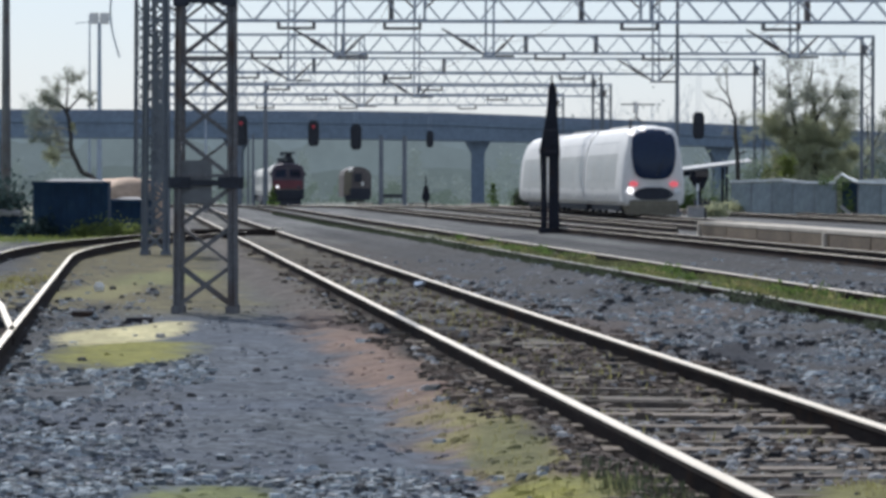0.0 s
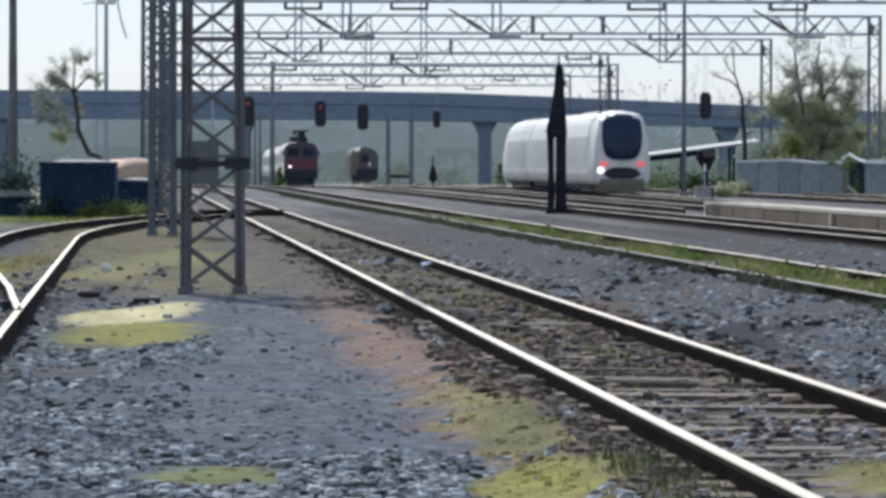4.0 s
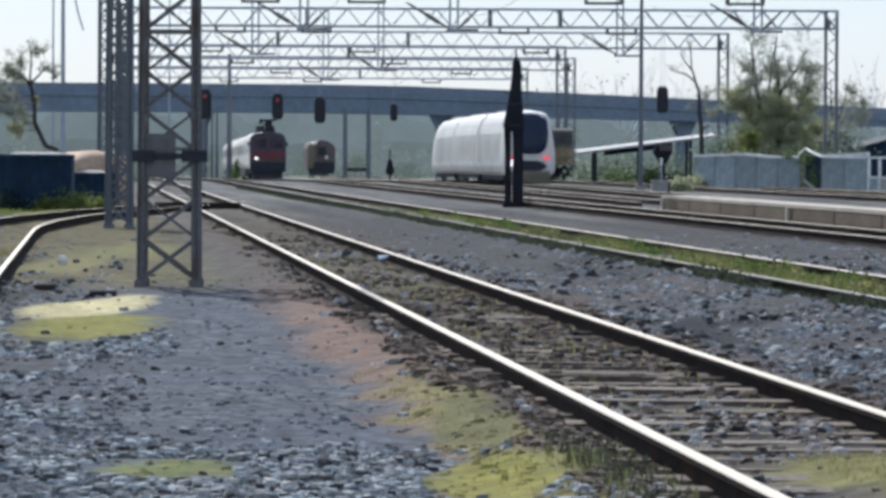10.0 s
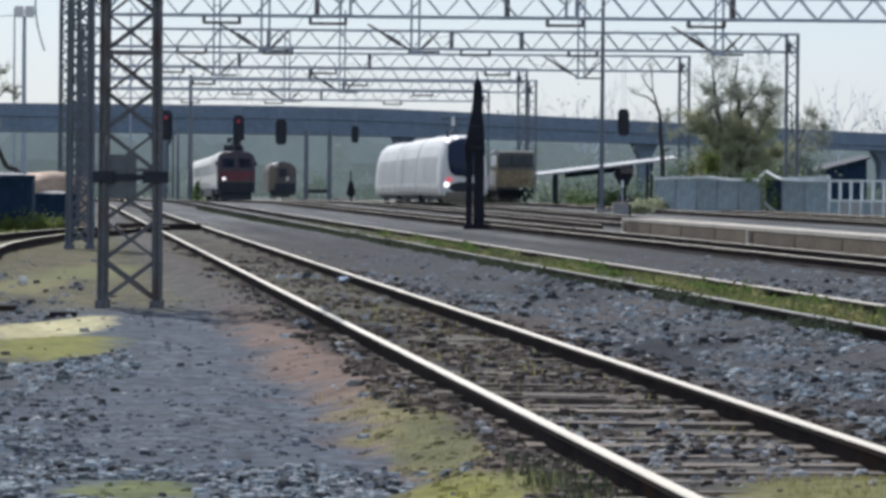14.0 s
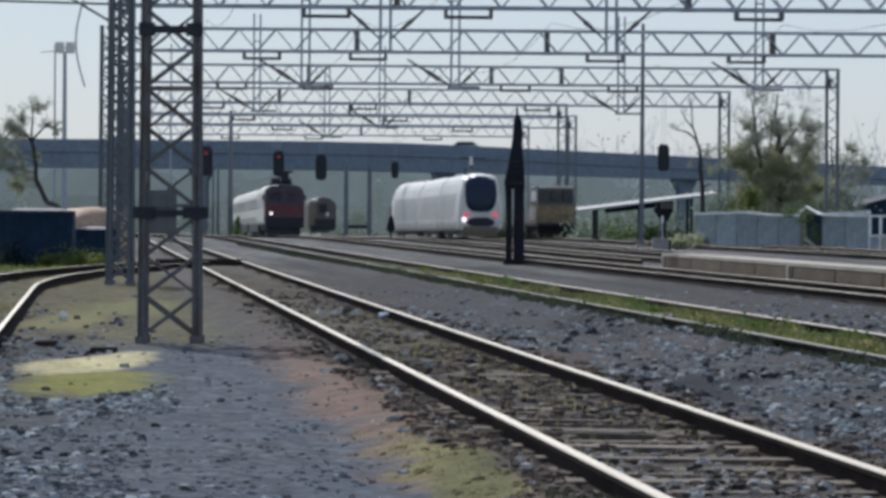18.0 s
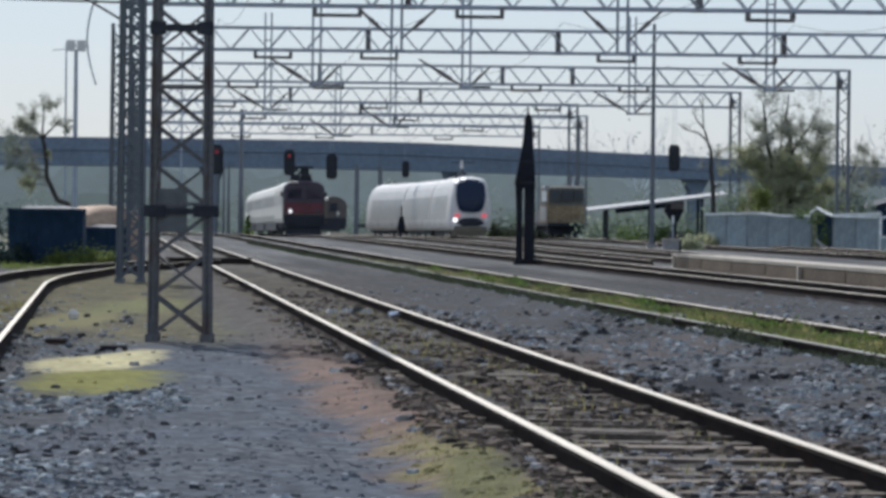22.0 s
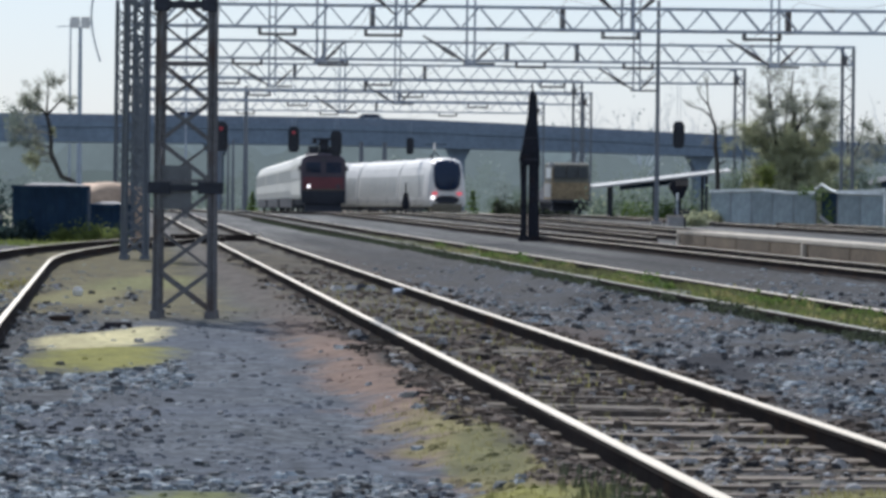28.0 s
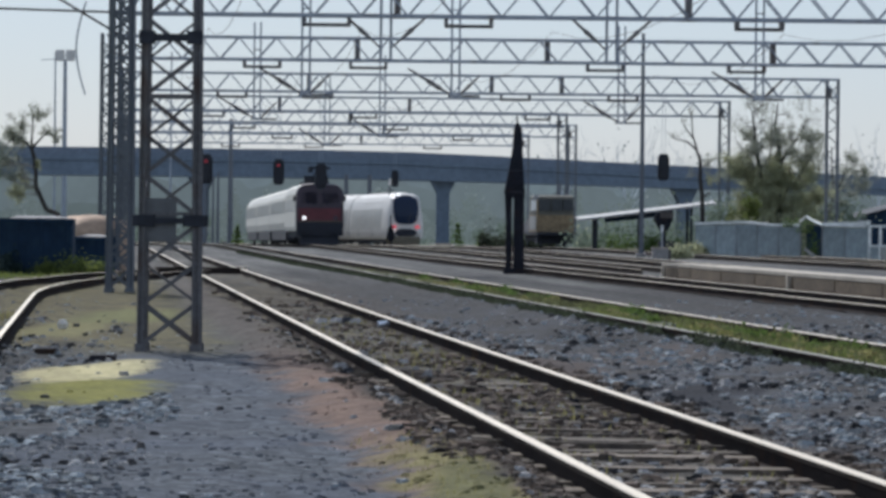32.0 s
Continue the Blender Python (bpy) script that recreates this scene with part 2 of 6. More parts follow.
# ---- mesh building ----
class Build:
    """Collects faces, then makes one mesh object."""

    def __init__(self):
        self.v, self.f, self.k = [], [], []

    def poly(self, verts, faces, k=0):
        o = len(self.v)
        self.v += [tuple(p) for p in verts]
        self.f += [tuple(o + i for i in f) for f in faces]
        self.k += [k] * len(faces)
        return self

    def box(self, c, s, m=None, k=0, bev=0.0):
        x, y, z = (a / 2 for a in s)
        pts = [Vector((i * x, j * y, h * z)) for h in (-1, 1) for j in (-1, 1) for i in (-1, 1)]
        if bev:
            return self.loft([[(-x + bev, -y), (x - bev, -y), (x, -y + bev), (x, y - bev), (x - bev, y), (-x + bev, y), (-x, y - bev), (-x, -y + bev)]] * 2, (-z, z), c, m, k)
        if m is not None:
            pts = [m @ p for p in pts]
        return self.poly([Vector(c) + p for p in pts], [(0, 2, 3, 1), (4, 5, 7, 6), (0, 1, 5, 4), (1, 3, 7, 5), (3, 2, 6, 7), (2, 0, 4, 6)], k)

    def loft(self, rings, heights, c=(0, 0, 0), m=None, k=0):
        n = len(rings[0])
        pts = [Vector((x, y, h)) for r, h in zip(rings, heights) for x, y in r]
        if m is not None:
            pts = [m @ p for p in pts]
        faces = [(a * n + i, a * n + (i + 1) % n, (a + 1) * n + (i + 1) % n, (a + 1) * n + i) for a in range(len(rings) - 1) for i in range(n)]
        faces += [tuple(reversed(range(n))), tuple((len(rings) - 1) * n + i for i in range(n))]
        return self.poly([Vector(c) + p for p in pts], faces, k)

    def beam(self, p, q, w, h=None, k=0):
        """A bar of w by h from p to q."""
        p, q = Vector(p), Vector(q)
        d = (q - p)
        t = d.to_track_quat("Z", "Y").to_matrix()
        return self.box((p + q) / 2, (w, h or w, d.length), t, k)

    def tube(self, p, q, r, r2=None, n=8, k=0):
        p, q = Vector(p), Vector(q)
        t = (q - p).to_track_quat("Z", "Y").to_matrix()
        r2 = r if r2 is None else r2
        ring = [(math.cos(2 * math.pi * i / n), math.sin(2 * math.pi * i / n)) for i in range(n)]
        return self.loft([[(r * a, r * b) for a, b in ring], [(r2 * a, r2 * b) for a, b in ring]], (0, (q - p).length), p, t, k)

    def sweep(self, profile, path, k=0, kinds=None):
        """A profile of (across, up) along a path of (x, y, z), kept upright."""
        n, rings = len(profile), []
        for i, p in enumerate(path):
            a, b = Vector(path[max(i - 1, 0)]), Vector(path[min(i + 1, len(path) - 1)])
            d = (b - a).normalized()
            side = Vector((d.y, -d.x, 0)).normalized()
            rings += [Vector(p) + side * u + Vector((0, 0, w)) for u, w in profile]
        o = len(self.v)
        self.v += [tuple(r) for r in rings]
        for a in range(len(path) - 1):
            for i in range(n):
                j = (i + 1) % n
                self.f.append((o + a * n + i, o + a * n + j, o + (a + 1) * n + j, o + (a + 1) * n + i))
                self.k.append(kinds[i] if kinds else k)
        self.f += [tuple(o + i for i in reversed(range(n))), tuple(o + (len(path) - 1) * n + i for i in range(n))]
        self.k += [k, k]
        return self

    def mesh(self, name, *mats, smooth=False):
        me = bpy.data.meshes.new(name)
        me.from_pydata(self.v, [], self.f)
        for m in mats:
            me.materials.append(m)
        me.polygons.foreach_set("material_index", self.k)
        if smooth:
            me.polygons.foreach_set("use_smooth", [True] * len(self.f))
            me.update()
            me.set_sharp_from_angle(angle=0.7)
        me.update()
        return me


def part(name, build, mats, parent, label="", m=None, smooth=False):
    me = build if isinstance(build, bpy.types.Mesh) else build.mesh(name, *(mats if isinstance(mats, tuple) else (mats,)), smooth=smooth)
    ob = new(name, me)
    ob.parent = parent
    if m is not None:
        ob.matrix_basis = m
    return tagged(ob, label) if label else ob


def thing(name, label, category, m=None, group="", kind=""):
    ob = new(name)
    ob.empty_display_size = 0.3
    if m is not None:
        ob.matrix_basis = m
    return tagged(ob, label, category, group, kind)


def single(name, build, mats, label, category, m=None, group="", kind="", smooth=False):
    ob = new(name, build.mesh(name, *(mats if isinstance(mats, tuple) else (mats,)), smooth=smooth))
    if m is not None:
        ob.matrix_basis = m
    return tagged(ob, label, category, group, kind)


# ---- plan of the yard: each track's centre line, x at distance y ----
def line(x0, y0, slope, bend=0.0):
    return lambda y: x0 + slope * (y - y0) + bend * (y - y0) ** 2


def spline(xs, ys):
    """A smooth line through a few points, straight beyond its ends."""
    n = len(xs)
    h = np.diff(xs)
    a, b = np.eye(n), np.zeros(n)
    for i in range(1, n - 1):
        a[i, i - 1:i + 2] = h[i - 1], 2 * (h[i - 1] + h[i]), h[i]
        b[i] = 6 * ((ys[i + 1] - ys[i]) / h[i] - (ys[i] - ys[i - 1]) / h[i - 1])
    m = np.linalg.solve(a, b)

    def inner(y):
        i = min(max(int(np.searchsorted(xs, y)) - 1, 0), n - 2)
        d, k = y - xs[i], h[i]
        return float(ys[i] + d * ((ys[i + 1] - ys[i]) / k - k * (2 * m[i] + m[i + 1]) / 6) + d * d * m[i] / 2 + d ** 3 * (m[i + 1] - m[i]) / (6 * k))

    def curve(y):
        if y < xs[0]:
            return ys[0] + (inner(xs[0] + .5) - ys[0]) * 2 * (y - xs[0])
        if y > xs[-1]:
            return ys[-1] + (ys[-1] - inner(xs[-1] - .5)) * 2 * (y - xs[-1])
        return inner(y)
    return curve


T1 = line(1.74, 22.0, -0.0838)
T2 = line(2.25, 76.0, -0.0862)
T3 = line(8.4, 77.0, -0.0905, 2.6e-5)
T5 = spline((150, 190, 220, 250, 280, 330), (10.26, 7.78, 5.51, 3.40, 0.59, -10.3))
T4 = lambda y: (T3(y) + T5(y)) / 2
T6 = line(16.0, 170.0, -0.085)
T7 = line(20.4, 170.0, -0.085)
RAIL_TOP = 0.17


def dip(y):
    """The yard falls gently away towards the bridge."""
    return -0.0055 * (min(y, 400.0) - 235.0) if y > 235.0 else 0.0


def T0(y):
    """The siding on the left: parallel to the first line, then bending in to join it."""
    return -4.97 - 0.0838 * (y - 37.0) + max(0.0, y - 70.0) ** 2 * 0.0031


def slope_at(track, y):
    return (track(y + 1) - track(y - 1)) / 2


# ---- ground ----
def ground_z(x, y):
    """Gently uneven ballast near the camera, flat further off."""
    if not 8 < y < 140:
        return 0.0 if y < 140 else -0.02 + dip(y)
    near = min(1, (y - 8) / 6) * max(0.0, min(1, (140 - y) / 40))
    z = (noise.noise((x * 0.9, y * 0.5, 0)) * 0.035 + noise.noise((x * 3.1, y * 2.0, 5)) * 0.02) * near - 0.02
    d = x - T1(y)
    if 0.82 < abs(d) < 1.7:
        z += 0.085 * math.sin(min(1.0, (abs(d) - 0.72) / 0.98) * math.pi) ** .6 * near
    if abs(d) < 0.68:
        z += 0.055 * near
    d2 = abs(x - T2(y))
    if d2 < 0.66:
        z += 0.085 * near
    if 0.84 < d2 < 1.7:
        z += 0.085 * math.sin((d2 - 0.7) / 1.0 * math.pi) * near
    if -0.25 < d < 0.68 and y < 19.4:
        z += 0.06 * min(1.0, (19.4 - y) / 1.2) * min(1.0, (d + .25) / .3)
    if 1.2 < d < 4.6:
        z += 0.05 * math.sin((d - 1.2) / 3.4 * math.pi) * near
    return z


def ground():
    m = bpy.data.materials.new("gravel_and_dirt")
    m.use_nodes = True
    n, l = m.node_tree.nodes, m.node_tree.links
    b = n["Principled BSDF"]
    b.inputs["Roughness"].default_value = 0.95
    b.inputs["Specular IOR Level"].default_value = 0.12
    co = n.new("ShaderNodeTexCoord")

    def noise_of(scale, detail=4, rough=0.6):
        x = n.new("ShaderNodeTexNoise")
        x.inputs["Scale"].default_value, x.inputs["Detail"].default_value, x.inputs["Roughness"].default_value = scale, detail, rough
        l.new(co.outputs["Object"], x.inputs["Vector"])
        return x.outputs["Fac"]

    def ranged(value, lo, hi, a=0.0, c=1.0):
        r = n.new("ShaderNodeMapRange")
        for key, v in (("From Min", lo), ("From Max", hi), ("To Min", a), ("To Max", c)):
            r.inputs[key].default_value = v
        l.new(value, r.inputs["Value"])
        return r.outputs[0]

    def math_of(op, a, c):
        x = n.new("ShaderNodeMath")
        x.operation = op
        for i, v in enumerate((a, c)):
            if isinstance(v, (int, float)):
                x.inputs[i].default_value = v
            else:
                l.new(v, x.inputs[i])
        return x.outputs[0]

    def mixed(fac, a, c):
        x = n.new("ShaderNodeMix")
        x.data_type = "RGBA"
        if isinstance(fac, float):
            x.inputs["Factor"].default_value = fac
        else:
            l.new(fac, x.inputs["Factor"])
        for key, v in (("A", a), ("B", c)):
            if isinstance(v, tuple):
                x.inputs[key].default_value = (*v, 1)
            else:
                l.new(v, x.inputs[key])
        return x.outputs["Result"]

    sep = n.new("ShaderNodeSeparateXYZ")
    l.new(co.outputs["Object"], sep.inputs[0])
    px, py = sep.outputs[0], sep.outputs[1]
    wob = ranged(noise_of(0.7, 6), 0.25, 0.75, -1.0, 1.0)
    rag = ranged(noise_of(2.6, 7, 0.7), 0.25, 0.75, -1.0, 1.0)
    fleck = ranged(noise_of(13.0, 4, 0.6), 0.3, 0.7, -1.0, 1.0)
    # distance from the first line's centre, on its left
    off1 = math_of("SUBTRACT", px, math_of("ADD", math_of("MULTIPLY", math_of("SUBTRACT", py, 22.0), -0.0838), 1.74))
    offw = math_of("ADD", math_of("ADD", off1, math_of("MULTIPLY", wob, 0.3)), math_of("MULTIPLY", rag, 0.25))

    cells = n.new("ShaderNodeTexVoronoi")
    cells.inputs["Scale"].default_value = 13
    l.new(co.outputs["Object"], cells.inputs["Vector"])
    stones = n.new("ShaderNodeSeparateColor")
    l.new(cells.outputs["Color"], stones.inputs[0])
    grey = mixed(ranged(stones.outputs[0], 0, 1), (0.052, 0.06, 0.071), (0.146, 0.16, 0.18))
    grey = mixed(ranged(noise_of(0.35, 5), 0.35, 0.65), grey, (0.092, 0.105, 0.13))
    grey = mixed(ranged(py, 40.0, 75.0), grey, mixed(ranged(noise_of(0.5, 6), 0.3, 0.7), (0.042, 0.043, 0.047), (0.092, 0.094, 0.101)))
    speck = ranged(noise_of(5.0, 8, 0.75), 0.32, 0.68, 0.55, 1.5)
    dapple = n.new("ShaderNodeVectorMath")
    dapple.operation = "SCALE"
    l.new(grey, dapple.inputs[0]), l.new(speck, dapple.inputs["Scale"])
    grey = dapple.outputs[0]
    # trodden bluish grit beside the line, dirt along it, moss in places
    dirt = mixed(ranged(noise_of(3.0, 6), 0.3, 0.7), (0.165, 0.108, 0.082), (0.275, 0.185, 0.14))
    olive = mixed(ranged(noise_of(5.0, 6), 0.3, 0.7), (0.165, 0.152, 0.06), (0.27, 0.25, 0.1))
    sooted = math_of("MULTIPLY", ranged(offw, -3.0, -3.8), math_of("MULTIPLY", ranged(py, 25.0, 29.0), ranged(py, 47.0, 42.0)))
    grey = mixed(math_of("MULTIPLY", sooted, 0.9), grey, mixed(ranged(noise_of(4.0, 7, 0.7), 0.36, 0.64), (0.03, 0.03, 0.03), (0.13, 0.132, 0.135)))
    strip = math_of("MULTIPLY", ranged(offw, -1.95, -1.6), ranged(offw, -0.7, -1.15))
    dirt = mixed(ranged(py, 36.0, 46.0), dirt, mixed(ranged(noise_of(2.0, 6), 0.3, 0.7), (0.075, 0.064, 0.056), (0.15, 0.125, 0.105)))
    tone = mixed(math_of("MULTIPLY", strip, 0.9), grey, dirt)
    strip2 = math_of("MULTIPLY", ranged(offw, -1.8, -1.55), ranged(offw, -0.95, -1.25))
    strip2 = math_of("MULTIPLY", strip2, math_of("MULTIPLY", ranged(py, 27.0, 24.0), ranged(noise_of(0.9, 4), 0.3, 0.45)))
    tone = mixed(math_of("MULTIPLY", strip2, 0.8), tone, olive)
    worn = math_of("MULTIPLY", ranged(offw, 1.3, 1.9), ranged(noise_of(0.55, 6, 0.65), 0.34, 0.54))
    tone = mixed(math_of("MULTIPLY", worn, 0.9), tone, mixed(ranged(noise_of(7.0, 6, 0.7), 0.35, 0.65), (0.035, 0.034, 0.035), (0.095, 0.088, 0.082)))
    edge = math_of("MULTIPLY", ranged(offw, 0.7, 1.0), ranged(offw, 2.3, 1.6))
    tone = mixed(math_of("MULTIPLY", edge, 0.7), tone, mixed(ranged(noise_of(1.1, 6), 0.4, 0.6), (0.05, 0.044, 0.04), (0.12, 0.10, 0.085)))
    between = math_of("MULTIPLY", ranged(offw, -1.3, -0.95), ranged(offw, 1.15, 0.8))
    tone = mixed(math_of("MULTIPLY", between, 0.75), tone, mixed(ranged(noise_of(1.2, 5), 0.4, 0.6), (0.036, 0.029, 0.026), (0.155, 0.127, 0.076)))
    off2 = math_of("SUBTRACT", px, math_of("ADD", math_of("MULTIPLY", math_of("SUBTRACT", py, 76.0), -0.0862), 2.25))
    inside = ranged(math_of("ABSOLUTE", math_of("ADD", off2, math_of("MULTIPLY", rag, 0.12)), 0.0), 1.0, 0.62)
    inside = math_of("MULTIPLY", math_of("MULTIPLY", inside, ranged(py, 190.0, 120.0)), ranged(noise_of(0.8, 5), 0.36, 0.5, 0.25, 1.0))
    tone = mixed(math_of("MULTIPLY", inside, 0.85), tone, mixed(ranged(noise_of(4.0, 5), 0.35, 0.65), (0.1, 0.105, 0.05), (0.21, 0.21, 0.105)))
    # dry earth between the siding and the first line, beyond the mast
    left = math_of("MULTIPLY", ranged(offw, -1.6, -2.2), ranged(offw, -5.9, -5.4))
    left = math_of("MULTIPLY", left, ranged(py, 43.0, 47.0))
    tone = mixed(math_of("MULTIPLY", left, 0.85), tone, mixed(ranged(noise_of(1.5, 8, 0.7), 0.36, 0.64), (0.041, 0.036, 0.028), (0.235, 0.2, 0.088)))

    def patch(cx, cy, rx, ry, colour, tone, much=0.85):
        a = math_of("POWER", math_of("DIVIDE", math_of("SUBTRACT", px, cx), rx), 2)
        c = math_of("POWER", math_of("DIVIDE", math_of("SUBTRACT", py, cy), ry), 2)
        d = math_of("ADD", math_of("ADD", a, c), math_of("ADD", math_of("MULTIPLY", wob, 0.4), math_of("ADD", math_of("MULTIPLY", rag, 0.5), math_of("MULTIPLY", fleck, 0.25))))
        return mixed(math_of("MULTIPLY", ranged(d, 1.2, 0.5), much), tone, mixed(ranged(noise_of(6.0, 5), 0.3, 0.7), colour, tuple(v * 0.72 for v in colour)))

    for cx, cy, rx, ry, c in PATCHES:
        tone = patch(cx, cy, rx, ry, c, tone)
    # grassy ground away from the tracks
    verge = ranged(math_of("ADD", off1, math_of("MULTIPLY", wob, 1.0)), -6.6, -7.6)
    tone = mixed(math_of("MULTIPLY", verge, ranged(py, 30.0, 40.0)), tone, mixed(ranged(noise_of(1.5, 5), 0.35, 0.65), (0.36, 0.35, 0.17), (0.23, 0.25, 0.09)))
    verge_r = ranged(math_of("ADD", off1, math_of("MULTIPLY", wob, 1.0)), 28.0, 31.0)
    tone = mixed(verge_r, tone, (0.13, 0.14, 0.08))
    tone = mixed(math_of("MULTIPLY", ranged(py, 215.0, 290.0), 0.7), tone, mixed(ranged(noise_of(0.15, 4), 0.35, 0.65), (0.27, 0.265, 0.255), (0.42, 0.41, 0.385)))
    tone = mixed(math_of("MULTIPLY", ranged(py, 85.0, 150.0), 0.5), tone, mixed(ranged(noise_of(0.4, 6, 0.7), 0.35, 0.65), (0.16, 0.16, 0.155), (0.285, 0.28, 0.27)))
    # wheel-wide streaks of paler and darker dirt running along the tracks
    lane = n.new("ShaderNodeCombineXYZ")
    l.new(off1, lane.inputs[0]), l.new(math_of("MULTIPLY", py, 0.035), lane.inputs[1])
    lanes = n.new("ShaderNodeTexNoise")
    lanes.inputs["Scale"].default_value, lanes.inputs["Detail"].default_value, lanes.inputs["Roughness"].default_value = 0.9, 5, 0.65
    l.new(lane.outputs[0], lanes.inputs["Vector"])
    pale = math_of("MULTIPLY", ranged(lanes.outputs["Fac"], 0.5, 0.68), ranged(py, 70.0, 130.0))
    tone = mixed(math_of("MULTIPLY", pale, 0.6), tone, (0.3, 0.3, 0.27))
    sooty = math_of("MULTIPLY", ranged(lanes.outputs["Fac"], 0.47, 0.36), ranged(py, 50.0, 100.0))
    tone = mixed(math_of("MULTIPLY", sooty, 0.55), tone, (0.045, 0.046, 0.045))
    far = ranged(py, 420.0, 520.0)
    tone = mixed(far, tone, (0.12, 0.15, 0.10))
    mottle = math_of("MULTIPLY", ranged(noise_of(7.0, 8, 0.72), 0.3, 0.7, 0.62, 1.4), ranged(noise_of(1.6, 6, 0.65), 0.3, 0.7, 0.8, 1.18))
    shade = n.new("ShaderNodeVectorMath")
    shade.operation = "SCALE"
    l.new(tone, shade.inputs[0]), l.new(math_of("MULTIPLY", mottle, 0.8), shade.inputs["Scale"])
    l.new(shade.outputs[0], b.inputs["Base Color"])
    bp = n.new("ShaderNodeBump")
    bp.inputs["Strength"].default_value, bp.inputs["Distance"].default_value = 0.5, 0.03
    l.new(math_of("ADD", cells.outputs["Distance"], math_of("MULTIPLY", noise_of(9.0, 8, 0.7), 1.2)), bp.inputs["Height"])
    l.new(bp.outputs["Normal"], b.inputs["Normal"])

    # one sheet: fine rows near the camera, coarse ones to the horizon
    ys = [-60, -20, 0, 8]
    while ys[-1] < 130:
        ys.append(ys[-1] + max(0.25, ys[-1] * 0.012))
    while ys[-1] < 420:
        ys.append(ys[-1] + 10.0)
    while ys[-1] < 4200:
        ys.append(ys[-1] * 1.12)
    w = 90
    g = Build()
    for y in ys:
        half = max(8.0, abs(y) * 0.16) if y < 600 else abs(y) * 0.6
        for i in range(w + 1):
            u = (i / w * 2 - 1)
            x = half * u
            if abs(u) > 0.97:
                x = math.copysign(max(2500.0, half * 1.5), u)
            z = ground_z(x, y)
            g.v.append((x, y, z))
    for a in range(len(ys) - 1):
        for i in range(w):
            o = a * (w + 1) + i
            g.f.append((o, o + 1, o + w + 2, o + w + 1))
            g.k.append(0)
    single("ground", g, m, "grey ballast gravel with brown dirt and moss patches", "ground", kind="structure", smooth=True)
    return m


MOSS = [(-3.0, 34.7, 0.72, 2.8, (0.29, 0.275, 0.06)), (-3.4, 38.6, 0.6, 2.0, (0.68, 0.6, 0.33)), (-3.1, 39.9, 0.4, 2.9, (0.72, 0.64, 0.36)), (-1.2, 18.9, 0.42, 0.6, (0.204, 0.220, 0.075)),
           (0.6, 18.5, 0.4, 0.8, (0.232, 0.229, 0.079)), (0.4, 21.6, 0.26, 2.0, (0.158, 0.155, 0.070)), (2.3, 17.8, 0.55, 1.1, (0.251, 0.238, 0.089)), (-5.0, 54.0, 0.6, 4.0, (0.262, 0.24, 0.111)), (-4.6, 62.0, 0.9, 5.0, (0.218, 0.217, 0.094)), (-6.9, 50.0, 0.6, 8.0, (0.273, 0.309, 0.088)), (0.42, 18.0, 0.34, 1.1, (0.300, 0.282, 0.068))]
# DARK: dark stains, and a shadow band painted beside the near right rail
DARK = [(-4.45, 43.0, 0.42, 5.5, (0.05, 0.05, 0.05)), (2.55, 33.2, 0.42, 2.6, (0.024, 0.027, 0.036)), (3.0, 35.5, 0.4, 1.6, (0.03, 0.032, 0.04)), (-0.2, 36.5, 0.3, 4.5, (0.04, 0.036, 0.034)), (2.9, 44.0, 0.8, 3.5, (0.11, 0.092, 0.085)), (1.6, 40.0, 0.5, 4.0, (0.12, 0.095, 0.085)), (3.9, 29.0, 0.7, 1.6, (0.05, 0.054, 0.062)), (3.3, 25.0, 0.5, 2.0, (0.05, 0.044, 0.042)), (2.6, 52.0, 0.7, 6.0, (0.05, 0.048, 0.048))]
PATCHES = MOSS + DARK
M_GROUND = ground()


# ---- tracks ----
RAIL = [(-0.07, 0.0), (0.07, 0.0), (0.07, 0.014), (0.012, 0.035), (0.012, 0.125), (0.037, 0.135), (0.037, 0.162), (0.031, 0.17), (-0.031, 0.17), (-0.037, 0.162), (-0.037, 0.135), (-0.012, 0.125), (-0.012, 0.035), (-0.07, 0.014)]
RAIL_KINDS = [0, 0, 0, 0, 0, 0, 0, 1, 1, 0, 0, 0, 0, 0]


def rail_path(track, y0, y1, side, step=None):
    out, y = [], y0
    while True:
        s = slope_at(track, y)
        k = 1 / math.hypot(1, s)
        out.append((track(y) + side * k, y - side * s * k, dip(y)))
        if y >= y1:
            return out
        y = min(y1, y + (step or max(4.0, y * 0.05)))


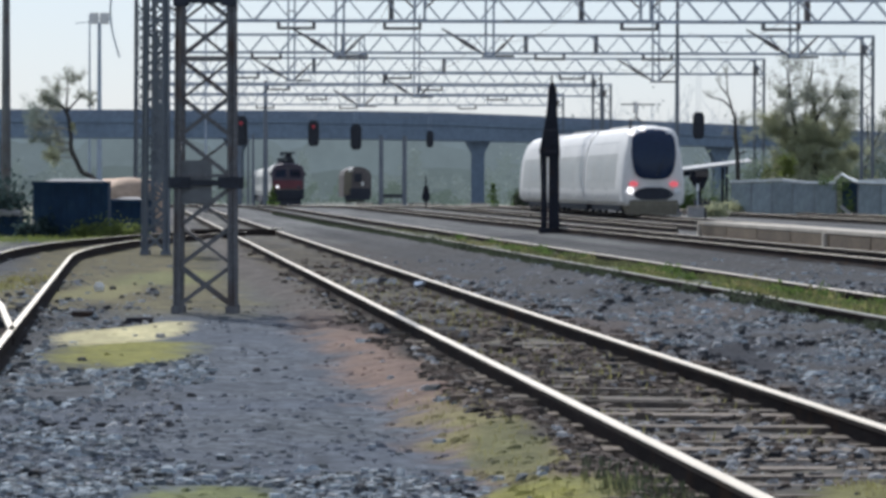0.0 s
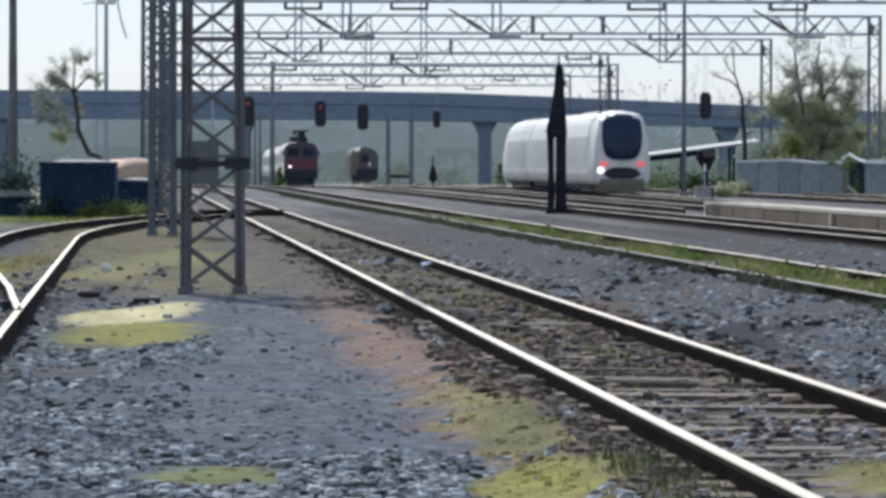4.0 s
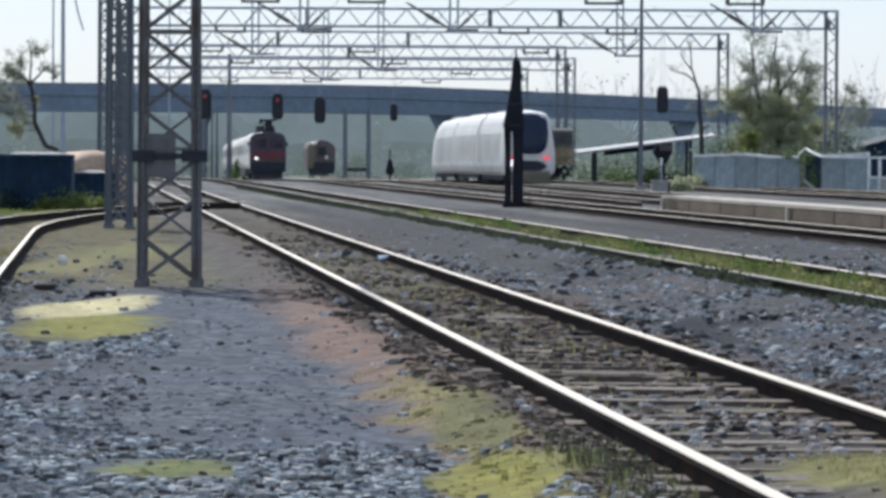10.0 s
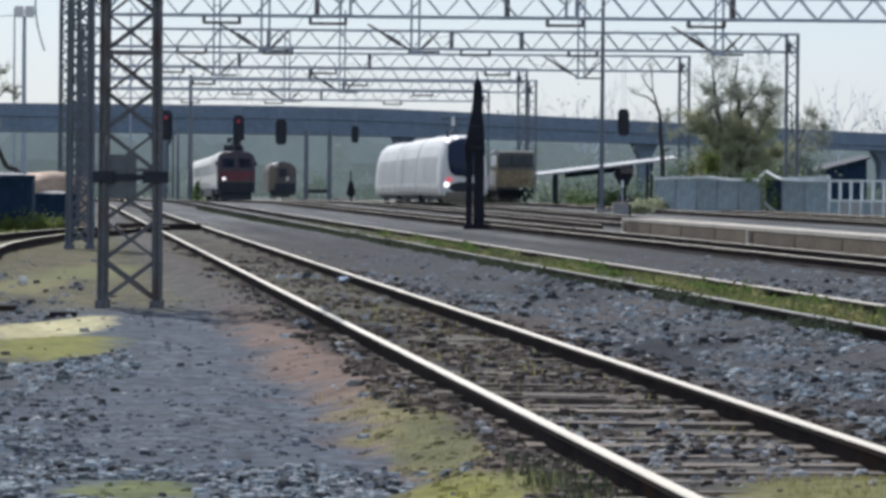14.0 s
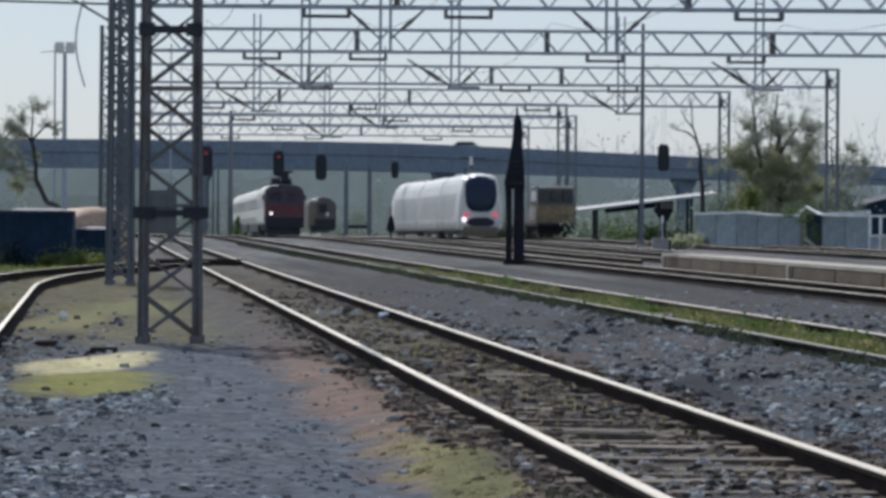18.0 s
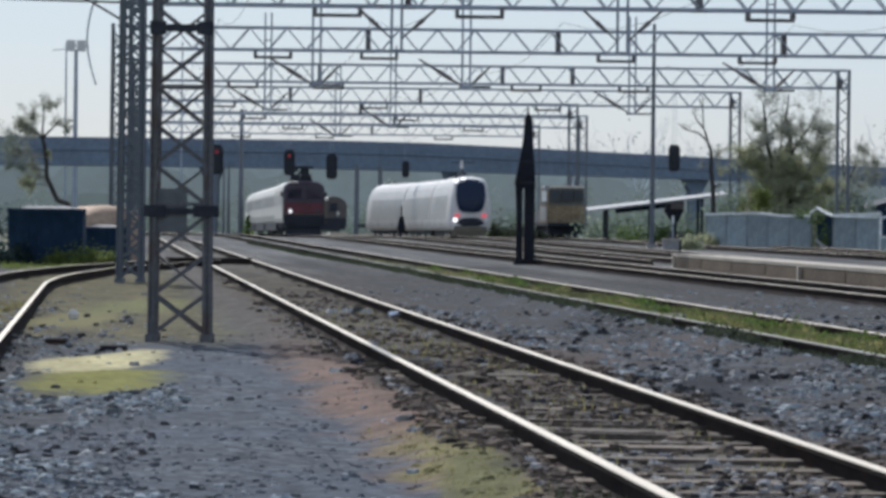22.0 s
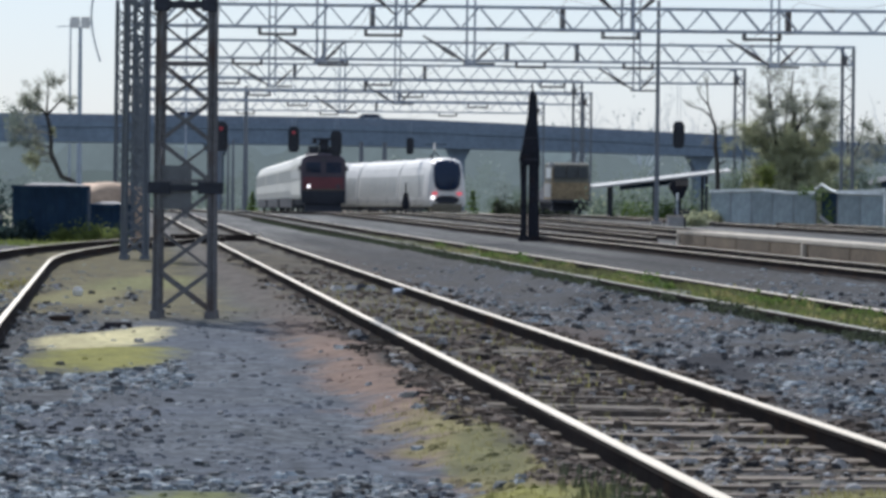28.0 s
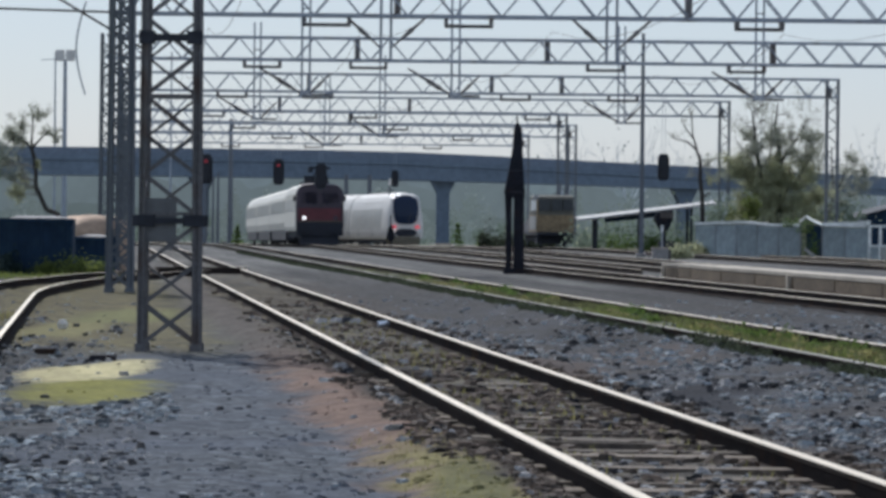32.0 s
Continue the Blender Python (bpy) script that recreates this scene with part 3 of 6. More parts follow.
def railway(track, y0, y1, label, sleepers=None, step=None, heads=(M_RAILHEAD, M_RAILHEAD)):
    t = thing("railway_track", label, "railway track", kind="structure")
    for side in (-0.7525, 0.7525):
        part("rail", Build().sweep(RAIL, rail_path(track, y0, y1, side, step), 0, RAIL_KINDS), (M_RUST, heads[side > 0]), t, "rusty rail with a polished top" if heads[side > 0] is M_RAILHEAD else "rusty rail with a dull top")
    if sleepers:
        rnd = random.Random(int(y0 * 7))
        shapes = []
        for k in range(5):
            w, ln = rnd.uniform(0.22, 0.26), rnd.uniform(2.45, 2.6)
            s = Build().loft([[(-ln / 2, -w / 2 + rnd.uniform(-.01, .01)), (ln / 2, -w / 2 + rnd.uniform(-.01, .01)), (ln / 2, w / 2), (-ln / 2, w / 2)],
                              [(-ln / 2 + .015, -w / 2 + .015), (ln / 2 - .015, -w / 2 + .015), (ln / 2 - .015, w / 2 - .015), (-ln / 2 + .015, w / 2 - .015)]], (-0.12, 0.0))
            shapes.append(s.mesh("sleeper", M_SLEEPER))
        y = sleepers[0]
        while y < sleepers[1]:
            part("sleeper", shapes[rnd.randrange(5)], None, t, m=pose(track(y) + rnd.uniform(-.03, .03), y, (0.056 if y < 28 else 0.04) + rnd.uniform(-.024, .012), rnd.uniform(-3, 3), rnd.uniform(-.9, .9), -math.degrees(math.atan(slope_at(track, y))) * -1 + rnd.uniform(-1, 1)))
            y += 0.62 + rnd.uniform(-.03, .03)
    return t


railway(T1, -40.0, 400.0, "main line of worn rails on old timber sleepers", (-6.0, 40.0))
railway(T0, 14.0, 108.0, "curved siding with bright rails in dry gravel", step=3.0)
railway(T2, 20.0, 420.0, "rusty track with green grass growing between the rails", heads=(M_DULLHEAD, M_RAILHEAD))
railway(T3, 40.0, 480.0, "track beside the low platform")
railway(T4, 120.0, 480.0, "yard track in dark ballast")
railway(T5, 60.0, 480.0, "yard track in dark ballast")
railway(T6, 120.0, 480.0, "yard track in dark ballast")
railway(T7, 120.0, 480.0, "yard track in dark ballast")


# ---- lattice masts and overhead gantries ----
def lattice_mast(height, m, wide=0.71, leg=0.12, panel=0.56, label="dark riveted steel lattice mast on gravel", skin=M_MAST, bar=0.05, back=0.35, lift=0.0):
    t = thing("lattice_mast", label, "lattice mast", m, group="overhead line masts")
    top = wide * 0.86
    h = wide / 2 - leg / 2
    ht = top / 2 - leg / 2

    def corner(i, j, z):
        k = h + (ht - h) * z / height
        return Vector((i * k, j * k, z))

    for i in (-1, 1):
        for j in (-1, 1):
            b = Build()
            p, q = corner(i, j, 0), corner(i, j, height)
            b.beam(p + Vector((0, j * (leg / 2 - .012), 0)), q + Vector((0, j * (leg / 2 - .012), 0)), leg, 0.024)
            b.beam(p + Vector((i * (leg / 2 - .012), 0, 0)), q + Vector((i * (leg / 2 - .012), 0, 0)), 0.024, leg)
            part("leg", b, skin, t)
            part("base_plate", Build().box((i * h * 1.03, j * h, 0.03), (leg * 1.9, leg * 1.9, 0.1)), skin, t)
    n = int(height / panel)
    for s in range(n):
        z0, z1 = s * panel + 0.08 + (lift if s > 2 else 0), (s + 1) * panel + 0.08 + (lift if s > 2 else 0)
        for face in range(4):
            c, d = [((-1, -1), (1, -1)), ((1, -1), (1, 1)), ((1, 1), (-1, 1)), ((-1, 1), (-1, -1))][face]
            b = Build()
            if s % 2 and s > 2:
                c, d = d, c
            b.beam(corner(*c, z0), corner(*d, z1), 0.016, bar * (1, .5, back, .5)[face])
            if face == 0 and (s < 1 or s % 5 == 4):
                b.beam(corner(*d, z0) + Vector((.017, .017, 0)), corner(*c, z1) + Vector((.017, .017, 0)), 0.016, bar)
            if s % 3 == 0 and s:
                b.beam(corner(*c, z0), corner(*d, z0), 0.02, 0.04)
            part("bracing", b, skin, t)
    return t


MASTS = [(-2.87, 45.3), (-6.3, 82.0), (-8.95, 118.5), (-12.35, 153.0), (-14.35, 190.0), (-17.0, 225.0), (-19.1, 253.0), (-21.3, 282.0), (-23.8, 315.0)]
MAST_X = lambda y: float(np.interp(y, [m[1] for m in MASTS], [m[0] for m in MASTS]))
first = lattice_mast(9.2, pose(MAST_X(45.3), 45.3, 0), leg=0.072, panel=0.472, bar=0.052, back=0.6, lift=0.15)
for i in (-1, 1):
    for j in (-0.345, 0.345):
        part("gusset_plate", Build().box((i * 0.3, j, 1.56), (0.27, 0.05, 0.14), bev=0.02), M_UNDER, first, "bolted gusset plate")
part("collar", Build().box((0, -0.34, 1.56), (0.5, 0.03, 0.07)), M_UNDER, first)
part("collar", Build().box((0, -0.335, 3.76), (0.56, 0.03, 0.09)), M_UNDER, first)
for x in (-.28, .29):
    part("gusset_plate", Build().box((x, -0.335, 3.76), (0.2, 0.06, 0.16), bev=0.02), M_UNDER, first, "bolted gusset plate")
part("sign_plate", Build().box((-0.11, -0.3, 1.57), (0.4, 0.012, 0.52)), M_PLATE, first, "blank grey enamel plate")
slim = lattice_mast(9.2, pose(*MASTS[1], 0), 0.54, 0.1, 0.4, "grey steel lattice mast carrying an overhead gantry", M_MASTFAR, 0.06, 0.7)
for x, y in MASTS[2:]:
    copy_thing(slim, pose(x, y, dip(y)))

BEAM_Z, BEAM_H = 8.2, 0.9


def gantry(y, x0, x1, brackets, drops=(), splices=(), ends=(), arms="long", label="grey steel lattice gantry over the tracks"):
    t = thing("overhead_gantry", label, "gantry", pose(0, y, 0), group="overhead line gantries")
    zb, zt = BEAM_Z, BEAM_Z + BEAM_H
    n = round((x1 - x0) / 0.76)
    step = (x1 - x0) / n
    for side in (-0.3, 0.3):
        part("top_chord", Build().beam((x0, side, zt), (x1, side, zt), 0.085, 0.1), M_STEEL, t)
        part("bottom_chord", Build().beam((x0, side, zb), (x1, side, zb), 0.085, 0.11), M_STEEL, t)
        rise = Build().beam((0, 0, 0), (step, 0, BEAM_H), 0.06, 0.05).mesh("diagonal", M_STEEL)
        fall = Build().beam((0, 0, BEAM_H), (step, 0, 0), 0.06, 0.05).mesh("diagonal", M_STEEL)
        for i in range(n):
            part("diagonal", fall if i % 2 else rise, None, t, m=pose(x0 + i * step, side, zb))
    for x in splices:
        part("splice_post", Build().box((x, 0, (zb + zt) / 2), (0.2, 0.64, BEAM_H - .06)), M_MAST, t)
        part("splice_plate", Build().loft([[(-.26, -.34), (.26, -.34), (.26, .34), (-.26, .34)], [(-.12, -.34), (.12, -.34), (.12, .34), (-.12, .34)]], (0, .14), (x, 0, zb - .06)), M_MAST, t)
    for x in brackets:
        br = part("wire_bracket", Build().box((x, 0, zb - 0.3), (1.55, 0.12, 0.11)), M_MAST, t, "dark drop bracket")
        for s in (-.72, .72):
            part("lug", Build().box((x + s, 0, zb - .18), (0.12, 0.7, 0.24)), M_MAST, br)
    for x in drops:
        dp = part("drop_post", Build().tube((x - .16, 0, zb - 1.45), (x - .16, 0, zt + 2.6), 0.045), M_STEEL, t, "pale twin tube post")
        part("tube", Build().tube((x + .16, 0, zb - 1.45), (x + .16, 0, zt + 2.6), 0.045), M_STEEL, dp)
        part("rung", Build().box((x, 0, zb - 1.4), (.5, .08, .08)), M_STEEL, dp)
        part("rung", Build().box((x, 0, zt + 1.2), (.4, .06, .06)), M_STEEL, dp)
        if arms == "even":
            for s in (-1, 1):
                part("insulator", Build().tube((x + s * 1.25, 0, zb - .05), (x + s * .7, 0, zb - .55), 0.035, 0.06).tube((x + s * .85, 0, zb - .41), (x + s * .5, 0, zb - .72), 0.08, 0.05).tube((x + s * .5, 0, zb - .72), (x + s * .14, 0, zb - 1.05), 0.03), M_MAST, dp, "dark slanting insulator")
            continue
        part("insulator", Build().tube((x - 1.95, 0, zb - .3), (x - 1.15, 0, zb - .78), 0.035, 0.06).tube((x - 1.15, 0, zb - .78), (x - .6, 0, zb - 1.12), 0.09, 0.085).tube((x - .6, 0, zb - 1.12), (x - .1, 0, zb - 1.4), 0.05, 0.035), M_MAST, dp, "dark slanting insulator")
        part("insulator", Build().tube((x + 1.0, 0, zb - .55), (x + .6, 0, zb - .95), 0.03, 0.05).tube((x + .6, 0, zb - .95), (x + .15, 0, zb - 1.38), 0.075, 0.035), M_MAST, dp, "dark slanting insulator")
        part("foot_bar", Build().box((x + .35, 0, zb - 1.42), (1.3, .07, .09)), M_MAST, dp)
    for x in ends:
        for s in (-.28, .28):
            part("end_leg", Build().beam((x + s, 0, dip(y)), (x + s, 0, zt + .05), 0.15), M_MASTFAR, t)
        z, up = 0.3, True
        while z < zt - 0.5:
            s = -.28 if up else .28
            part("lacing", Build().beam((x + s, 0, z), (x - s, 0, z + 0.5), 0.05), M_MASTFAR, t)
            z, up = z + 0.5, not up
        part("head_box", Build().box((x - .25, -.35, zb + .2), (.3, .25, .45)), M_MAST, t)
    return t


GY = [120.0, 153.0, 190.0, 225.0, 253.0, 282.0, 315.0]
gantry(GY[0], MAST_X(GY[0]), 24.0, (-2.67, 1.88, 11.2), (-0.77, 6.47), (-0.41, 8.92), (24.0,), "even")
gantry(GY[1], MAST_X(GY[1]), 26.0, (-6.02, -1.69, 7.99, 13.77), (-4.24, 1.88, 14.31), (-2.14, 5.62, 14.84), (26.0,))
gantry(GY[2], MAST_X(GY[2]), 21.76, (-8.99, -4.63, 5.38, 10.84), (-7.72, 10.77), (-5.09, 4.17, 7.73), (21.5,))
gantry(GY[3], MAST_X(GY[3]), 19.24, (-11.86, -2.7, 7.71), (-1.61,), (-7.79, 0.02), (18.97,))
gantry(GY[4], MAST_X(GY[4]), 10.52, (-11.14, -0.84), (-5.52,), (-3.99,), (10.37,))
gantry(GY[5], MAST_X(GY[5]), 12.57, (-9.55, 4.06), (), (-1.89,), (12.32,))
gantry(GY[6], MAST_X(GY[6]), 10.0, (-15.0, -8.0, 2.0), (), (-4.0,), (9.8,))


def overhead_wires():
    """Contact and carrier wires over the nearer lines, and stray spans on the left."""
    for track in (T1, T2, T3, T5):
        t = thing("contact_wire", "thin dark overhead wire above the track", "wire", kind="structure")
        ys = [82.0] + GY
        for a, b in zip(ys, ys[1:]):
            pts = [(track(a + (b - a) * i / 6), a + (b - a) * i / 6, BEAM_Z - .45 - .9 * (1 - (2 * i / 6 - 1) ** 2)) for i in range(7)]
            w = Build()
            for p, q in zip(pts, pts[1:]):
                w.beam(p, q, 0.012)
            part("carrier_span", w, M_MAST, t)
    t = thing("cross_wire", "dark wire span running off to the side", "wire", kind="structure")
    part("span", Build().beam((MAST_X(120), 120, BEAM_Z + .02), (-22.0, 120, BEAM_Z + .3), 0.07), M_MAST, t)
    part("stay", Build().beam((MAST_X(120) + .8, 119.9, 6.92), (-12.2, 119.9, 9.2), 0.075), M_MAST, t)
    loop = Build()
    pts = [(-10.38 - .3 * math.sin(u * math.pi / 10), 120, BEAM_Z + .35 - u * .297) for u in range(11)]
    for p, q in zip(pts, pts[1:]):
        loop.beam(p, q, 0.05)
    part("hanging_loop", loop, M_STEEL, t)


overhead_wires()


# ---- dark timber post by the third line ----
def dark_post():
    t = thing("timber_post", "dark tarred timber double post tapering to a blunt top", "wooden post", pose(3.45, 120.6, 0))

    def plank(name, rings, heights, label=""):
        part(name, Build().loft([[(a, -d), (b, -d), (b, d), (a, d)] for a, b, d in rings], heights), M_DARKWOOD, t, label)

    plank("main_leg", [(-.06, .31, .14), (-.05, .29, .14), (-.05, .28, .14)], (-0.02, 0.5, 2.6))
    plank("side_leg", [(-.3, -.1, .09), (-.3, -.11, .09), (-.34, -.11, .09)], (-0.02, 1.6, 2.5))
    plank("head_board", [(-.31, .30, .16), (-.37, .30, .17), (-.33, .29, .17), (-.26, .27, .16), (-.15, .21, .15), (-.10, .20, .13), (-.07, .19, .12)], (2.42, 2.6, 2.8, 3.1, 3.75, 4.1, 4.66))
    plank("cap", [(-.06, .17, .1), (.0, .1, .06)], (4.66, 4.82))
    part("spike", Build().tube((.04, 0, 4.8), (.04, 0, 5.06), 0.035, 0.02), M_DARKWOOD, t)
    part("foot", Build().box((0.02, 0, 0.06), (0.78, 0.5, 0.18), bev=0.05), M_DARKWOOD, t)
    for z in (2.62, 3.3):
        part("bolt_plate", Build().box((.02, -.17, z), (.4, .02, .05)), M_UNDER, t)
    return t


dark_post()


# ---- low platform ----
PLAT = line(7.75, 114.0, -0.0838)


def platform():
    t = thing("platform", "low concrete platform with pale coping and brown block face", "platform", kind="structure")
    path = [(PLAT(y), y, 0.0) for y in (46, 60, 75, 90, 105, 114)]
    part("platform_body", Build().sweep([(0.08, -0.1), (0.8, -0.1), (0.8, 0.36), (0.08, 0.36)], path), M_BLOCK, t)
    part("coping", Build().sweep([(0.0, 0.36), (0.85, 0.36), (0.85, 0.45), (0.0, 0.45)], path), M_PLATFORM, t, "pale concrete coping")
    y = 113.9
    shared = Build().box((0, 0, 0), (0.1, 5.2, 0.3), bev=0.02).mesh("face_block", M_BLOCK)
    while y > 60:
        part("face_block", shared, None, t, m=pose(PLAT(y - 2.65) + 0.06, y - 2.65, 0.2, 0, 0, 4.8))
        y -= 5.3
    for y in (113.6, 93.1):
        part("pillar", Build().box((PLAT(y) + .02, y, 0.2), (0.16, 0.35, 0.34)), M_PLATFORM, t)
    return t


platform()


# ---- road bridge over the yard ----
BRIDGE_Y = 430.0


def bridge():
    t = thing("road_bridge", "long grey concrete road bridge on slender piers", "bridge", pose(0, BRIDGE_Y, 0), kind="structure")
    top = lambda x: 10.0 - 0.043 * (math.sqrt((x + 2) ** 2 + 60) + x + 2) / 2
    thick = lambda x: 3.25 - max(0.0, x) * 0.021
    xs = [-210 + 10 * i for i in range(44)]

    def band(z0, z1, y0, y1, name, m, label=""):
        b = Build()
        for x in xs:
            b.v += [(x, y0, z0(x)), (x, y1, z0(x)), (x, y1, z1(x)), (x, y0, z1(x))]
        for a in range(len(xs) - 1):
            for i in range(4):
                b.f.append((a * 4 + i, a * 4 + (i + 1) % 4, a * 4 + 4 + (i + 1) % 4, a * 4 + 4 + i))
        b.f += [(3, 2, 1, 0), tuple(len(xs) * 4 - 4 + i for i in range(4))]
        b.k = [0] * len(b.f)
        part(name, b, m, t, label)

    band(lambda x: top(x) - thick(x), lambda x: top(x) - 1.55, 0.12, 8.0, "girder", M_BRIDGE)
    band(lambda x: top(x) - 1.5, lambda x: top(x) - 0.95, 0.0, 9.0, "deck_slab", M_BRIDGE)
    band(lambda x: top(x) - 0.95, lambda x: top(x), 0.1, 0.35, "parapet", M_PARAPET, "pale parapet")
    band(lambda x: top(x) - 0.95, lambda x: top(x) - .1, 8.6, 8.9, "parapet", M_PARAPET)
    for x in (-108, -80, -52, -24, 4.0, 32, 60, 88):
        for y in (2.0, 6.6):
            part("pier", Build().loft([[(-.75, -.6), (.75, -.6), (.75, .6), (-.75, .6)], [(-.75, -.6), (.75, -.6), (.75, .6), (-.75, .6)], [(-1.5, -.6), (1.5, -.6), (1.5, .6), (-1.5, .6)]], (-1.2, top(x) - thick(x) - 1.4, top(x) - thick(x) + .05), (x, y, 0)), M_BRIDGE, t)
    return t


bridge()
DECK_TOP = lambda x: 10.0 - 0.043 * (math.sqrt((x + 2) ** 2 + 60) + x + 2) / 2 - 0.95


def car(label, paint):
    t = thing("car", label, "car", group="cars on the bridge")
    side = [(-2.1, .35), (2.1, .35), (2.15, .8), (1.2, .95), (.6, 1.42), (-1.2, 1.45), (-1.9, .95), (-2.15, .85)]
    b = Build()
    n = len(side)
    b.v = [(x, -.85, z) for x, z in side] + [(x, .85, z) for x, z in side]
    b.f = [tuple(range(n)), tuple(reversed(range(n, 2 * n)))] + [(i, i + n, (i + 1) % n + n, (i + 1) % n) for i in range(n)]
    b.k = [0] * len(b.f)
    part("body", b, paint, t)
    for y in (-.86, .86):
        part("side_window", Build().poly([(.95, y, .98), (.5, y, 1.34), (-1.1, y, 1.36), (-1.6, y, .98), (.95, y * .98, .98), (.5, y * .98, 1.34), (-1.1, y * .98, 1.36), (-1.6, y * .98, .98)], [(0, 1, 2, 3), (7, 6, 5, 4), (0, 4, 5, 1), (1, 5, 6, 2), (2, 6, 7, 3), (3, 7, 4, 0)]), M_GLASS, t)
        for x in (-1.3, 1.3):
            part("wheel", Build().tube((x, y - .08, .32), (x, y + .08, .32), .32, .32, 14), M_UNDER, t)
    return t


CARS = [car("white car crossing the bridge", M_WHITE) for _ in range(3)]


# ---- trains ----
def section(w, h, z0):
    """A carriage's cross section: (across, up)."""
    pts = [(-w / 2 + .12, z0), (w / 2 - .12, z0), (w / 2, z0 + .5), (w / 2, z0 + h * .55)]
    pts += [(w / 2 - .1, z0 + h - .75), (w / 2 - .35, z0 + h - .3), (w / 2 - .8, z0 + h - .07), (0, z0 + h)]
    pts += [(-a, b) for a, b in pts[6:3:-1]] + [(-w / 2, z0 + h * .55), (-w / 2, z0 + .5)]
    return pts


def hull(stations, sec, k=0):
    """Skin through stations of (y, width factor, z shift, height factor)."""
    b = Build()
    n = len(sec)
    z0 = min(p[1] for p in sec)
    for y, wf, dz, hf in stations:
        b.v += [(x * wf, y, z0 + (z - z0) * hf + dz) for x, z in sec]
    for a in range(len(stations) - 1):
        for i in range(n):
            b.f.append((a * n + i, a * n + (i + 1) % n, (a + 1) * n + (i + 1) % n, (a + 1) * n + i))
    b.f += [tuple(reversed(range(n))), tuple((len(stations) - 1) * n + i for i in range(n))]
    b.k = [0] * len(b.f)
    return b


def wheelset(parent, y, r=0.42):
    b = Build()
    for x in (-0.75, 0.75):
        b.tube((x - .06, y, r), (x + .06, y, r), r, r, 16)
    b.tube((-0.7, y, r), (0.7, y, r), 0.08)
    return part("wheelset", b, M_UNDER, parent)


def bogie(parent, y):
    b = Build()
    for x in (-1.0, 1.0):
        b.box((x, y, 0.5), (0.16, 2.9, 0.25)).box((x, y, 0.72), (0.3, 0.7, 0.2)).box((x, y - 1.2, 0.42), (0.24, 0.4, 0.3)).box((x, y + 1.2, 0.42), (0.24, 0.4, 0.3))
    b.box((0, y, 0.6), (2.0, 0.5, 0.25))
    g = part("bogie", b, M_UNDER, parent)
    for d in (-1.2, 1.2):
        wheelset(g, y + d)


CAR = 16.4
# half of the railcar's cross section, from the sill to the crown: wide low down, leaning in above the windows
SIDE = [(1.22, .45), (1.40, .62), (1.45, 1.05), (1.43, 1.6), (1.38, 2.2), (1.31, 2.75), (1.2, 3.2), (1.0, 3.64), (.68, 3.93), (.25, 4.04)]


def side_x(z):
    return float(np.interp(z, [b for _, b in SIDE], [a for a, _ in SIDE]))


def side_panel(s, y0, y1, z0, z1, lift, thick=0.05):
    """A panel that follows the leaning side of the car."""
    zs = [z0 + (z1 - z0) * i / 4 for i in range(5)]
    outer = [(s * (side_x(z) + lift), z) for z in zs]
    ring = outer + [(x - s * thick, z) for x, z in reversed(outer)]
    n = len(ring)
    b = Build()
    b.v = [(x, y, z) for y in (y0, y1) for x, z in ring]
    b.f = [(i, (i + 1) % n, n + (i + 1) % n, n + i) for i in range(n)] + [tuple(reversed(range(n))), tuple(range(n, 2 * n))]
    b.k = [0] * len(b.f)
    return b


